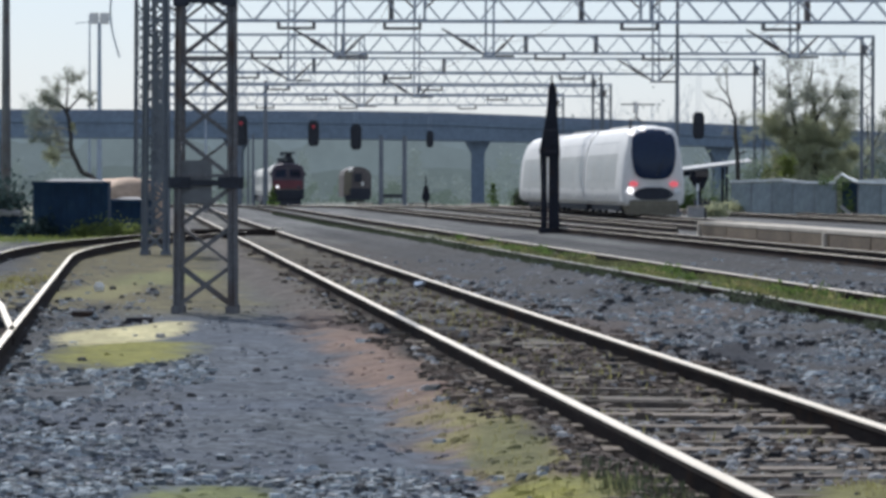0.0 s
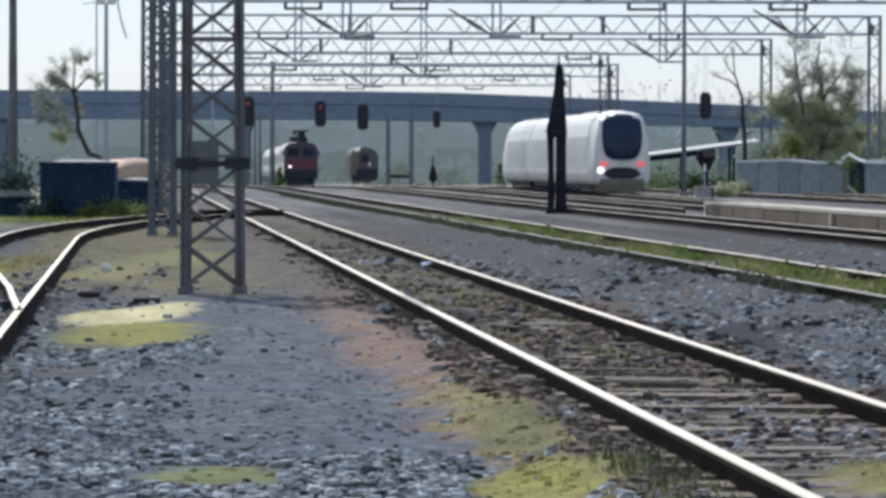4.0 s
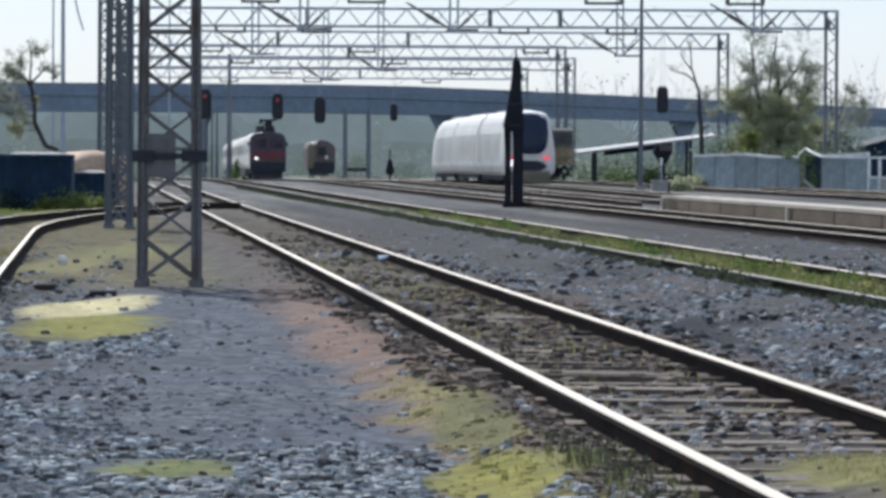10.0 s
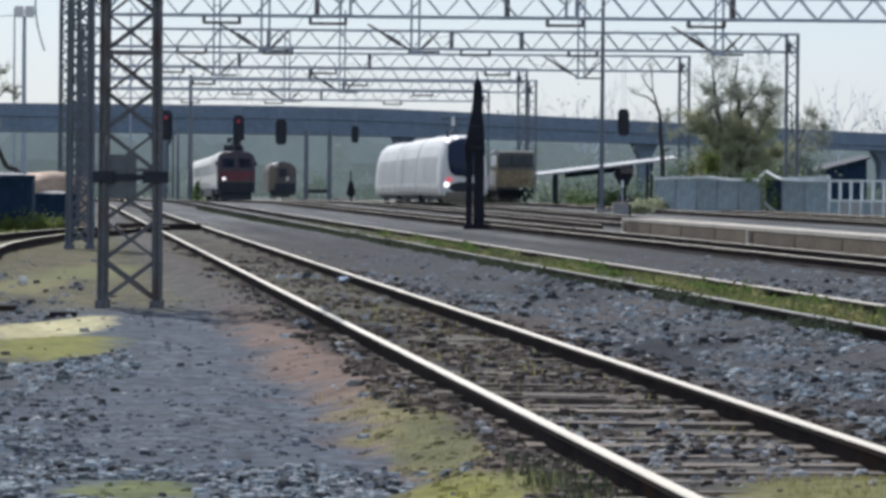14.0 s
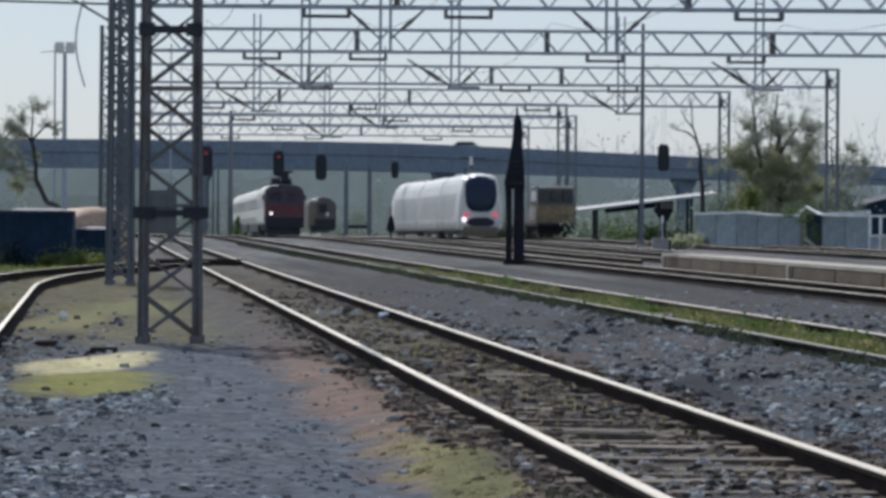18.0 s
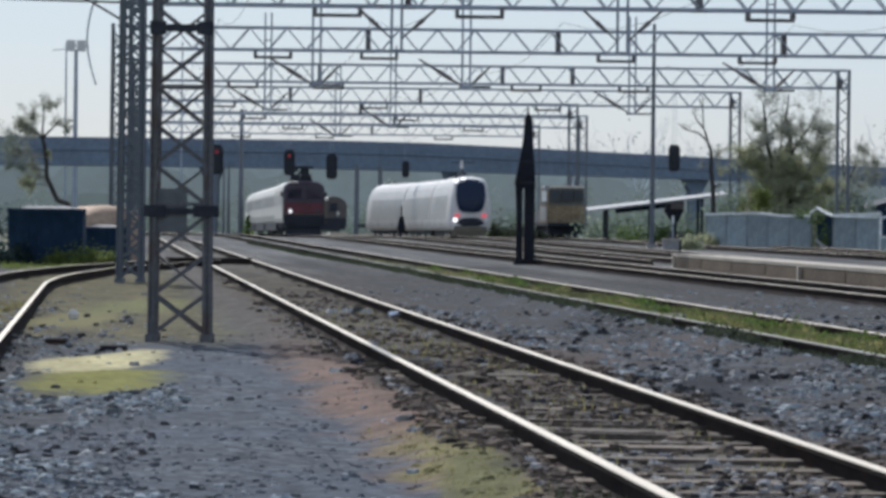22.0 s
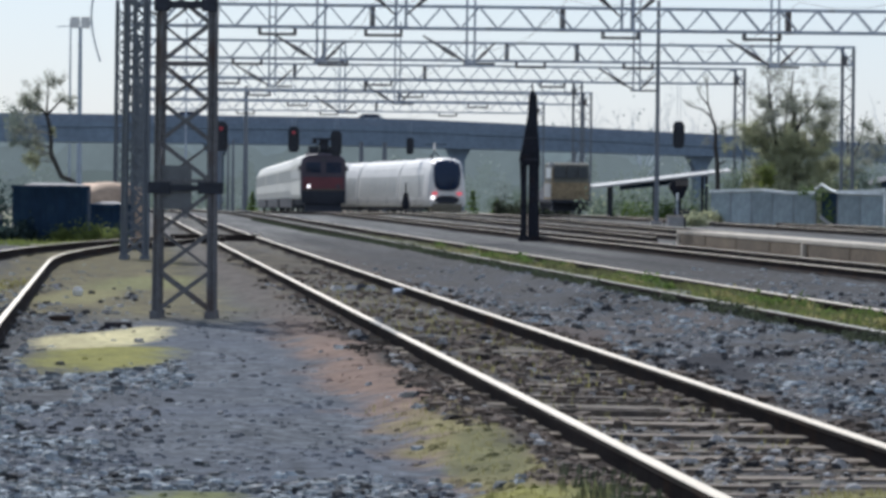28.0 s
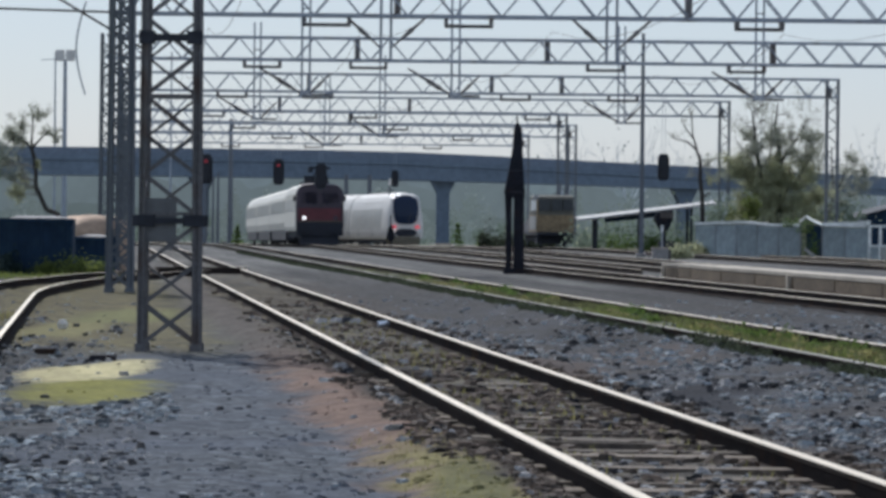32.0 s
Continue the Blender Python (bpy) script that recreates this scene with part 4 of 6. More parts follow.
def railcar(kind):
    """One car of the railcar, front at y = 0 towards the camera; kind: front, middle or rear."""
    end = {"front": "leading", "middle": "middle", "rear": "far"}[kind]
    t = thing("railcar", "white " + end + " car of an articulated railcar" + (" with a large dark windscreen" if kind == "front" else " with grey windows"), "train", group="cars of the railcar")
    sec = [(a, b) for a, b in SIDE] + [(-a, b) for a, b in reversed(SIDE)]
    shape = [(0.0, .80, .5), (.03, .88, .62), (.08, .93, .74), (.17, .955, .84), (.32, .975, .915), (.58, .988, .958), (.95, .996, .985), (1.6, 1.0, 1.0)]
    nose = [(y, w, 0.0, h) for y, w, h in shape]
    ends = [(0.0, 1, 0, 1), (CAR, 1, 0, 1)]
    if kind == "front":
        ends = nose + ends[1:]
    if kind == "rear":
        ends = ends[:1] + [(CAR - y, w, z, h) for y, w, z, h in reversed(nose)]
    part("car_body", hull(ends, sec), M_WHITE, t, smooth=True)
    if kind != "front":
        part("gangway", hull([(-.62, .975, 0, .985), (0.02, .975, 0, .985)], sec), M_SILVER, t, "pale grey folding gangway")
    y0, y1 = (2.6 if kind == "front" else .4), (CAR - 2.6 if kind == "rear" else CAR - .4)
    for s in (-1, 1):
        band = part("window_band", side_panel(s, y0, y1, 1.18, 2.78, .006), M_SILVER, t, "pale grey window panel")
        y = y0 + .35
        while y + 1.6 < y1:
            part("side_window", side_panel(s, y, y + 1.62, 1.55, 2.55, .01), M_WINBAND, band)
            y += 1.95
        for yd in (y0 + 3.1, y1 - 4.3):
            part("door", side_panel(s, yd, yd + 1.3, .75, 2.7, .012), M_SILVER, t, "grey sliding door")
        part("roof_seam", side_panel(s, y0 + 1, y1 - 1.5, 3.28, 3.32, .012), M_SILVER, t)
        part("sill_strip", side_panel(s, y0, y1, .5, .62, .012), M_SILVER, t)
    part("roof_unit", Build().box((0, (y0 + y1) / 2, 4.02), (1.0, y1 - y0 - 5, 0.12), bev=0.1), M_WHITE, t)
    part("skirt", Build().box((0, (y0 + y1) / 2, 0.42), (2.3, y1 - y0 - 1.0, 0.45)), M_UNDER, t)
    for y in (3.0, CAR - 2.2):
        bogie(t, y)
    if kind != "front":
        return t

    heights = [.45 + h * 3.59 for _, _, h in shape]

    def front(z):
        return float(np.interp(z, heights, [y for y, _, _ in shape]))

    def panel(pts, lift, deep=.3):
        b = Build()
        n = len(pts)
        b.v = [(x, front(z) - lift, z) for x, z in pts] + [(x, front(z) + deep, z) for x, z in pts]
        b.f = [tuple(range(n)), tuple(reversed(range(n, 2 * n)))] + [(i, i + n, (i + 1) % n + n, (i + 1) % n) for i in range(n)]
        b.k = [0] * len(b.f)
        return b

    def rounded(zc, hz, hx, rows, lift, deep, narrow=.14, power=3.2):
        """A bowed shield with a rounded outline, narrower at its foot."""
        b = Build()
        us = (-1, -.95, -.6, 0, .6, .95, 1)
        for i in range(rows):
            v = -math.cos(math.pi * i / (rows - 1))
            z = zc + hz * v
            half = max(.04, hx * (1 - abs(v) ** power) ** (1 / power)) * (1 - narrow * max(0.0, -v))
            b.v += [(half * u, front(z) - (lift if abs(u) < 1 else lift - .03) + (.05 + .1 * max(0.0, v)) * u * u, z) for u in us]
        for i in range(rows - 1):
            for k in range(6):
                b.f.append((i * 7 + k, i * 7 + k + 1, i * 7 + k + 8, i * 7 + k + 7))
        rim = [i * 7 for i in range(rows)] + [(rows - 1) * 7 + k for k in range(1, 7)] + [i * 7 + 6 for i in reversed(range(rows - 1))] + [k for k in range(5, 0, -1)]
        o = len(b.v)
        b.v += [(b.v[i][0] * .97, b.v[i][1] + deep, b.v[i][2]) for i in rim]
        b.f += [(rim[k], rim[(k + 1) % len(rim)], o + (k + 1) % len(rim), o + k) for k in range(len(rim))]
        b.k = [0] * len(b.f)
        return b

    part("windscreen_surround", rounded(2.74, 1.25, 1.13, 15, .045, .45, .1, 4.2), M_WHITE, t, "white moulded windscreen surround", smooth=True)
    part("windscreen", rounded(2.74, 1.13, 1.0, 15, .085, .45, .12, 4.0), M_GLASS, t, "large rounded dark windscreen", smooth=True)
    part("wiper", Build().beam((.1, front(1.75) - .1, 1.72), (.45, front(2.5) - .12, 2.5), .03), M_UNDER, t)
    part("grille", panel([(-.55, .72), (.55, .72), (.82, .84), (.9, .98), (.68, 1.17), (.38, 1.27), (-.38, 1.27), (-.68, 1.17), (-.9, .98), (-.82, .84)], 0.05), M_UNDER, t, "dark coupler hatch")
    part("plough", Build().loft([[(-1.0, -.16), (1.0, -.16), (1.1, 1.2), (-1.1, 1.2)], [(-1.12, -.14), (1.12, -.14), (1.3, 1.2), (-1.3, 1.2)], [(-1.05, -.07), (1.05, -.07), (1.3, 1.2), (-1.3, 1.2)]], (0.06, .45, 0.7)), M_DUSTY, t, "dusty grey front apron")
    for s in (-1, 1):
        part("tail_light", Build().loft([[(.2 * math.cos(a), .13 * math.sin(a)) for a in [i * math.pi / 6 for i in range(12)]]] * 2, (0, .16), (s * .9, .06, 1.42), Matrix.Rotation(radians(90), 3, "X")), M_REDLAMP, t, "lit red tail lamp")
        part("headlight", Build().tube((s * 1.04, 0.12, 1.12), (s * 1.04, -0.08, 1.12), 0.17, 0.15, 12), M_WHITELAMP if s < 0 else M_RIM, t, "round headlamp")
    for x, z in ((-.95, 3.72), (-.45, 3.84)):
        part("roof_lamp", Build().tube((x, front(z) + .35, z), (x, front(z) - .12, z - .02), 0.13, 0.11, 12), M_WHITELAMP, t, "lit white roof lamp")
    part("pantograph", Build().beam((-.5, 6.0, 4.0), (.0, 7.0, 4.5), 0.06).beam((.5, 6.0, 4.0), (0, 7.0, 4.5), 0.06).beam((0, 7, 4.5), (0, 6.2, 5.05), 0.06).box((0, 6.2, 5.07), (1.6, 0.12, 0.06)), M_UNDER, t, "raised pantograph")
    part("insulator", Build().tube((-.1, 6.2, 4.65), (-.1, 6.2, 5.2), 0.12, 0.09), M_WHITE, t, "white insulator")
    part("aerial", Build().tube((-.75, 2.6, 3.7), (-.75, 2.6, 4.35), 0.07, 0.04), M_UNDER, t, "short black aerial")
    return t


def locomotive():
    t = thing("electric_locomotive", "electric locomotive with a dark red front and pale sides", "locomotive")
    half = [(1.46, 0.9), (1.53, 1.15), (1.53, 3.3), (1.4, 3.66), (1.05, 3.9)]
    sec = [(-1.46, 0.9)] + half + [(0, 3.98)] + [(-a, b) for a, b in half[:0:-1]]
    part("cab_front", hull([(0.0, 0.99, 0, 0.975), (0.12, 1.0, 0, 0.99), (0.7, 1, 0, 1)], sec), M_MAROON, t)
    part("body", hull([(0.7, .995, 0, .995), (15.0, .995, 0, .995), (15.5, .95, 0, .93)], sec), M_CREAM, t, "pale grey body side")
    part("red_band", Build().box((0, -0.03, 1.95), (2.9, 0.1, 0.8), bev=0.03), M_RED, t, "dark red front band")
    for s in (-1, 1):
        part("side_band", Build().box((s * 1.54, 8.0, 2.6), (0.03, 13.4, 0.7)), M_SILVER, t)
    for x in (-0.68, 0.68):
        part("windscreen", Build().box((x, 0.08, 3.0), (1.1, 0.16, 0.72), bev=0.04), M_GLASS, t)
    part("lamp_strip", Build().box((0, -.09, 1.5), (2.7, .04, .06)), M_DUSTY, t, "thin dusty strip below the red band")
    part("top_lamp", Build().tube((0, .05, 3.55), (0, -.08, 3.55), .13, .12, 12), M_SMOKED, t)
    for s in (-1, 1):
        part("mirror", Build().box((s * 1.62, .5, 2.95), (.14, .08, .36)), M_UNDER, t)
        part("handrail", Build().tube((s * 1.36, -.1, 1.3), (s * 1.36, -.1, 2.6), .025), M_MAROON, t)
    part("sun_hood", Build().box((0, 0.25, 3.68), (2.5, 0.5, 0.08)), M_MAROON, t)
    part("headlight", Build().tube((-1.0, 0.1, 1.72), (-1.0, -0.12, 1.72), 0.14, 0.12, 12), M_WHITELAMP, t, "lit round headlamp")
    part("headlight", Build().tube((1.0, 0.1, 1.72), (1.0, -0.12, 1.72), 0.17, 0.15, 12), M_MAROON, t, "unlit round lamp")
    part("buffer_beam", Build().box((0, -0.02, 1.0), (3.0, 0.3, 0.85)), M_UNDER, t)
    for x in (-0.87, 0.87):
        part("buffer", Build().tube((x, 0, 1.05), (x, -0.5, 1.05), 0.09, 0.09, 10).tube((x, -0.5, 1.05), (x, -0.58, 1.05), 0.24, 0.24, 12), M_UNDER, t)
    part("snow_plough", Build().loft([[(-1.25, -.2), (1.25, -.2), (1.25, .6), (-1.25, .6)], [(-1.2, 0.05), (1.2, 0.05), (1.2, .6), (-1.2, .6)]], (0.0, 0.8)), M_UNDER, t)
    part("underframe", Build().box((0, 7.7, 0.75), (2.5, 14.6, 0.5)), M_UNDER, t)
    for y in (4.2, 10.0):
        part("roof_equipment", Build().box((0, y, 4.0), (1.5, 2.4, 0.3), bev=0.1), M_UNDER, t)
    part("pantograph", Build().beam((-.55, 2.4, 4.1), (-.2, 1.4, 4.7), 0.08).beam((.55, 2.4, 4.1), (.2, 1.4, 4.7), 0.08).box((0, 1.3, 4.95), (1.4, 0.5, 0.16)).box((-.55, 1.3, 4.78), (.3, .4, .3)).box((-.6, 1.9, 4.2), (.7, .5, .5)).box((.2, 2.0, 4.2), (.8, .5, .5)).box((.1, 1.5, 4.6), (.6, .4, .7)), M_UNDER, t, "folded pantograph")
    for y in (3.6, 11.8):
        bogie(t, y)
    return t


def coach(label):
    t = thing("passenger_coach", label, "coach", group="coaches behind the locomotive")
    sec = section(2.85, 3.0, 1.0)
    part("body", hull([(0.0, .97, 0, .97), (0.4, 1, 0, 1), (24.0, 1, 0, 1), (24.4, .97, 0, .97)], sec), M_CREAM, t)
    for s in (-1, 1):
        band = part("window_band", Build().box((s * 1.425, 12.2, 2.6), (0.03, 22.6, 0.85)), M_SILVER, t, "dull grey window band")
        for i in range(10):
            part("side_window", Build().box((s * 1.437, 2.3 + 2.2 * i, 2.6), (0.03, 1.5, 0.75)), M_WINBAND, band)
    part("underframe", Build().box((0, 12.2, 0.66), (2.6, 22.0, 0.7)).box((0.6, 10, 0.6), (1.2, 3, 0.6)), M_UNDER, t)
    part("gangway", Build().box((0, -0.12, 2.15), (1.3, 0.3, 2.1)), M_UNDER, t)
    for y in (3.2, 21.2):
        bogie(t, y)
    return t


def between(track, y, length):
    """The pose of a vehicle whose ends both lie on the track, its front at distance y."""
    a = track(y)
    b = track(y + length)
    return pose(a, y, RAIL_TOP + dip(y), math.degrees(math.atan((dip(y + length) - dip(y)) / length)), 0, -math.degrees(math.atan((b - a) / length)))


RAILCARS, LOCO = [railcar(k) for k in ("front", "middle", "rear")], locomotive()
COACHES = [coach("pale grey passenger coach behind the locomotive") for _ in range(3)]


# ---- standing vehicles ----
def track_machine(m):
    t = thing("track_maintenance_vehicle", "faded yellow track maintenance cab with dark windows", "rail vehicle", m)
    part("deck", Build().box((0, 5.0, .9), (2.6, 12.0, 0.2)), M_UNDER, t)
    part("lower_panel", Build().box((0, 2.1, 1.56), (2.52, 4.2, 1.14), bev=0.06), M_YELLOW, t)
    part("upper_body", Build().loft([[(-1.24, .03), (1.24, .03), (1.24, 4.15), (-1.24, 4.15)], [(-1.22, .06), (1.22, .06), (1.22, 4.1), (-1.22, 4.1)], [(-1.1, .3), (1.1, .3), (1.1, 3.9), (-1.1, 3.9)]], (2.13, 3.3, 3.44)), M_OLIVE, t, "dull olive upper body")
    for x, w in ((-.72, .78), (.1, .72), (.83, .66)):
        part("cab_window", Build().box((x, 0.0, 2.78), (w, 0.1, 0.74), bev=0.03), M_SMOKED, t, "dusty dark cab window")
    part("pillar", Build().box((-1.2, -.01, 2.3), (.1, .1, 2.0)), M_YELLOW, t)
    # left side painted pale, windows and panel, for the light falling on it
    for y in (.9, 2.4):
        part("side_window", Build().box((-1.23, y, 2.75), (0.06, 1.1, 0.7)), M_RIM, t, "side window painted pale as if lit")
    part("side_panel", Build().box((-1.265, 1.9, 1.6), (0.03, 3.6, .9)), M_ROOF, t, "side panel painted pale as if lit")
    part("lamp", Build().tube((-1.26, 0.2, 3.26), (-1.26, -0.06, 3.26), 0.2, 0.2, 14), M_ROOF, t, "round white lamp")
    part("roof_stack", Build().tube((.5, 1.6, 3.4), (.5, 1.6, 4.1), .08).box((0.5, 1.6, 4.1), (.3, .3, .12)), M_WALL, t)
    part("underframe", Build().box((0, 0.5, 0.55), (2.4, 1.4, 0.62), bev=.08).box((0, 6, 0.6), (1.6, 9, 0.4)), M_UNDER, t)
    for x in (-.85, .85):
        part("buffer", Build().tube((x, 0, .8), (x, -.45, .8), .08, .08, 8).tube((x, -.45, .8), (x, -.52, .8), .2, .2, 12), M_UNDER, t)
    part("load", Build().loft([[(-1.2, 5), (1.2, 5), (1.2, 10.5), (-1.2, 10.5)], [(-.8, 5.5), (.8, 5.5), (.8, 9), (-.8, 9)]], (1.0, 1.9)), M_UNDER, t, "dark covered load")
    for y in (1.5, 9.0):
        wheelset(t, y)
    return t


track_machine(pose(T6(246.0) + .14, 246.0, RAIL_TOP + dip(246), 0, 0, 4.8))


def brown_wagon(m):
    t = thing("service_wagon", "dull brown service wagon with a rounded roof and painted glint", "rail vehicle", m)
    arch = [(-1.5, .85), (1.5, .85), (1.5, 3.2), (1.3, 3.65), (.8, 4.0), (0, 4.15), (-.8, 4.0), (-1.3, 3.65), (-1.5, 3.2)]
    n = len(arch)
    part("body", Build().poly([(x, y, z) for y in (0, 9) for x, z in arch], [tuple(range(n)), tuple(range(2 * n - 1, n - 1, -1))] + [(k, n + k, n + (k + 1) % n, (k + 1) % n) for k in range(n)]), M_BROWN, t)
    # cream bar painted in for the bright glint on the roof's left corner
    part("roof_corner", Build().tube((-1.02, -.03, 3.72), (-.5, -.03, 3.86), .2, .16, 8), M_CREAM, t, "pale bar painting the glint on the roof corner")
    part("cab_side", Build().box((-1.05, -.03, 2.35), (.8, .1, 2.5), bev=.06), M_DUSTY, t, "dusty grey cab side")
    part("cab_window", Build().box((.05, -.04, 2.95), (.8, .1, .9)), M_UNDER, t, "dark cab window")
    part("marker_plate", Build().box((.55, -.06, 2.3), (.26, .06, .42)), M_CREAM, t)
    part("lower_panel", Build().box((.25, -.04, 1.35), (2.3, .08, .9)), M_UNDER, t)
    part("buffer_beam", Build().box((0, 0, 0.8), (2.7, .4, .5)), M_UNDER, t)
    for y in (1.5, 7.0):
        wheelset(t, y)


brown_wagon(pose(-9.25, 404.0, RAIL_TOP + dip(404), 0, 0, 5))


# ---- signals hung from the gantries ----
def signal(x, y, z, h, lamp, m_lamp):
    t = thing("railway_signal", "black colour-light railway signal hung from the gantry" + (" showing red" if m_lamp else ""), "railway signal", pose(x, y, 0), group="colour-light signals")
    w = h * 0.43
    shape = [(-w / 2, .12 * h), (-w * .3, 0), (w * .3, 0), (w / 2, .12 * h), (w / 2, .85 * h), (w * .3, h), (-w * .3, h), (-w / 2, .85 * h)]
    b = Build()
    b.v = [(a, -.12, z - h / 2 + c) for a, c in shape] + [(a, .12, z - h / 2 + c) for a, c in shape]
    n = len(shape)
    b.f = [tuple(range(n)), tuple(reversed(range(n, 2 * n)))] + [(i, i + n, (i + 1) % n + n, (i + 1) % n) for i in range(n)]
    b.k = [0] * len(b.f)
    part("casing", b, M_BLACK, t)
    for i in range(3):
        zl = z + h * (0.26 - 0.26 * i)
        part("hood", Build().tube((0, -.12, zl + .02), (0, -.34, zl + .02), w * .3, w * .3, 10), M_BLACK, t)
        part("lens", Build().tube((0, -.3, zl), (0, -.345, zl), w * .18, w * .15, 10), m_lamp if (m_lamp and i == lamp) else M_BLACK, t)
    part("hanger", Build().beam((-.08, .06, z + h / 2 - .05), (-.08, .06, BEAM_Z + .03), 0.018).beam((.08, .06, z + h / 2 - .05), (.08, .06, BEAM_Z + .03), 0.018), M_STEEL, t)
    return t


def sig_at(az, el, y, h, lamp=0, m_lamp=None):
    """az, el: sideways and upwards, in metres for each metre of distance."""
    return signal(az * y, y - 0.36, EYE + el * y, h, lamp, m_lamp)


sig_at(-0.0539, 0.0140, GY[2], 1.5, 0, M_DIMRED)
sig_at(-0.0346, 0.0134, GY[2], 1.3, 0, M_DIMRED)
sig_at(-0.0233, 0.0125, GY[2], 1.3)
sig_at(-0.0036, 0.0120, GY[3], 1.0)
sig_at(0.0680, 0.0158, GY[2], 1.35)


# ---- left: blue sheds, lamp poles, bare tree ----
def container(m, size, label, lid=True):
    t = thing("steel_container", label, "container", m, group="blue containers")
    x, y, z = size
    part("body", Build().box((0, 0, z / 2), (x, y, z), bev=0.04), M_BLUE, t)
    n = int(x / 0.32)
    rib = Build().box((0, 0, 0), (0.09, 0.05, z - .24)).mesh("rib", M_BLUE)
    for i in range(n):
        part("rib", rib, None, t, m=pose(-x / 2 + .2 + i * (x - .4) / max(1, n - 1), -y / 2 - .02, z / 2))
    part("top_rail", Build().box((0, -y / 2 - .01, z - .06), (x + .06, 0.12, 0.12)), M_BLUE, t)
    if lid:
        part("cover_sheet", Build().loft([[(-x / 2 + .3, -y / 2), (x / 2 - .1, -y / 2), (x / 2 - .1, y / 2), (-x / 2 + .3, y / 2)], [(-x / 2 + .6, -y / 2 + .3), (x / 2 - .5, -y / 2 + .3), (x / 2 - .5, y / 2), (-x / 2 + .6, y / 2)]], (z, z + .07)), M_CONCRETE, t, "pale cover sheet")
    return t


container(pose(-10.7, 108.0, 0, 0, 0, 3), (2.15, 2.2, 1.6), "dark blue steel container with a pale cover sheet")
container(pose(-9.8, 116.0, 0, 0, 0, 3), (1.5, 2.0, 1.05), "low dark blue steel container")


def pole(name, label, x, y, h, r, cat="pole", m=M_STEEL, arms=None):
    t = thing(name, label, cat, pose(x, y, dip(y)))
    part("shaft", Build().tube((0, 0, 0), (0, 0, h), r, r * .6, 10), m, t)
    part("foot", Build().box((0, 0, 0.08), (r * 4, r * 4, 0.2)), M_CONCRETE, t)
    if arms == "lamp":
        for x in (-.65, .65):
            part("floodlight", Build().box((x, 0, h + .5), (1.1, .5, 1.4), bev=.08), M_WHITE, t, "pale cream floodlight box")
        part("lamp_frame", Build().box((0, .3, h + .5), (2.6, .1, .2)), M_STEEL, t)
        part("bracket", Build().beam((.7, 0, h + .5), (1.6, 0, h + .3), 0.12), M_STEEL, t)
        part("arm", Build().beam((-1, 0, h + .1), (-3, 0, h - .1), 0.1), M_STEEL, t)
    return t


pole("light_pole", "tall slender floodlight pole behind the bridge", -0.0919 * 470, 470, 22.6, 0.36, "lamp post", M_STEEL, "lamp")
pole("light_pole", "tall slender pole behind the bridge", -0.0945 * 480, 480, 24, 0.16, "lamp post")
pole("catenary_post", "dark round catenary post beside the siding", -0.1168 * 118, 118, 9.0, 0.17, "post", M_MAST)
pole("catenary_post", "tall grey steel post through the gantries", 0.0624 * 189, 189, 11.3, 0.13, "post", M_MASTFAR)
for az, h, r in ((-0.0475, 11.8, .27), (-0.0541, 6.6, .16), (-0.0521, 6.4, .13), (-0.0508, 6.8, .16)):
    pole("catenary_post", "grey steel catenary post near the bridge", az * 350, 350, h, r, "post", M_MASTFAR)


def portal():
    t = thing("steel_portal", "dark steel portal of two posts with a low tie beam", "portal", pose(-4.72, 350, dip(350)))
    for x in (-1.09, 1.09):
        part("post", Build().tube((x, 0, 0), (x, 0, 6.7), .24, .2, 10), M_MASTFAR, t)
        part("foot", Build().box((x, 0, .1), (.9, .9, .25), bev=.05), M_CONCRETE, t)
    part("tie_beam", Build().beam((-1.1, 0, 1.05), (1.1, 0, 1.05), .2, .34), M_UNDER, t)


portal()
for x, w, h in ((-7.3, 1.5, .42), (-4.7, 1.9, .36), (-1.9, 1.6, .42), (3.3, 1.6, .4)):
    single("concrete_block", Build().box((0, 0, h / 2 - .03), (w, .5, h + .06), bev=.04), M_PLATFORM, "low pale concrete block between the far tracks", "concrete block", pose(x, 346, dip(346)), group="low blocks at the far tracks")


pole("catenary_post", "thin pale steel post behind the lattice masts", -12.7, 200, 10.6, 0.06, "post", M_STEEL)


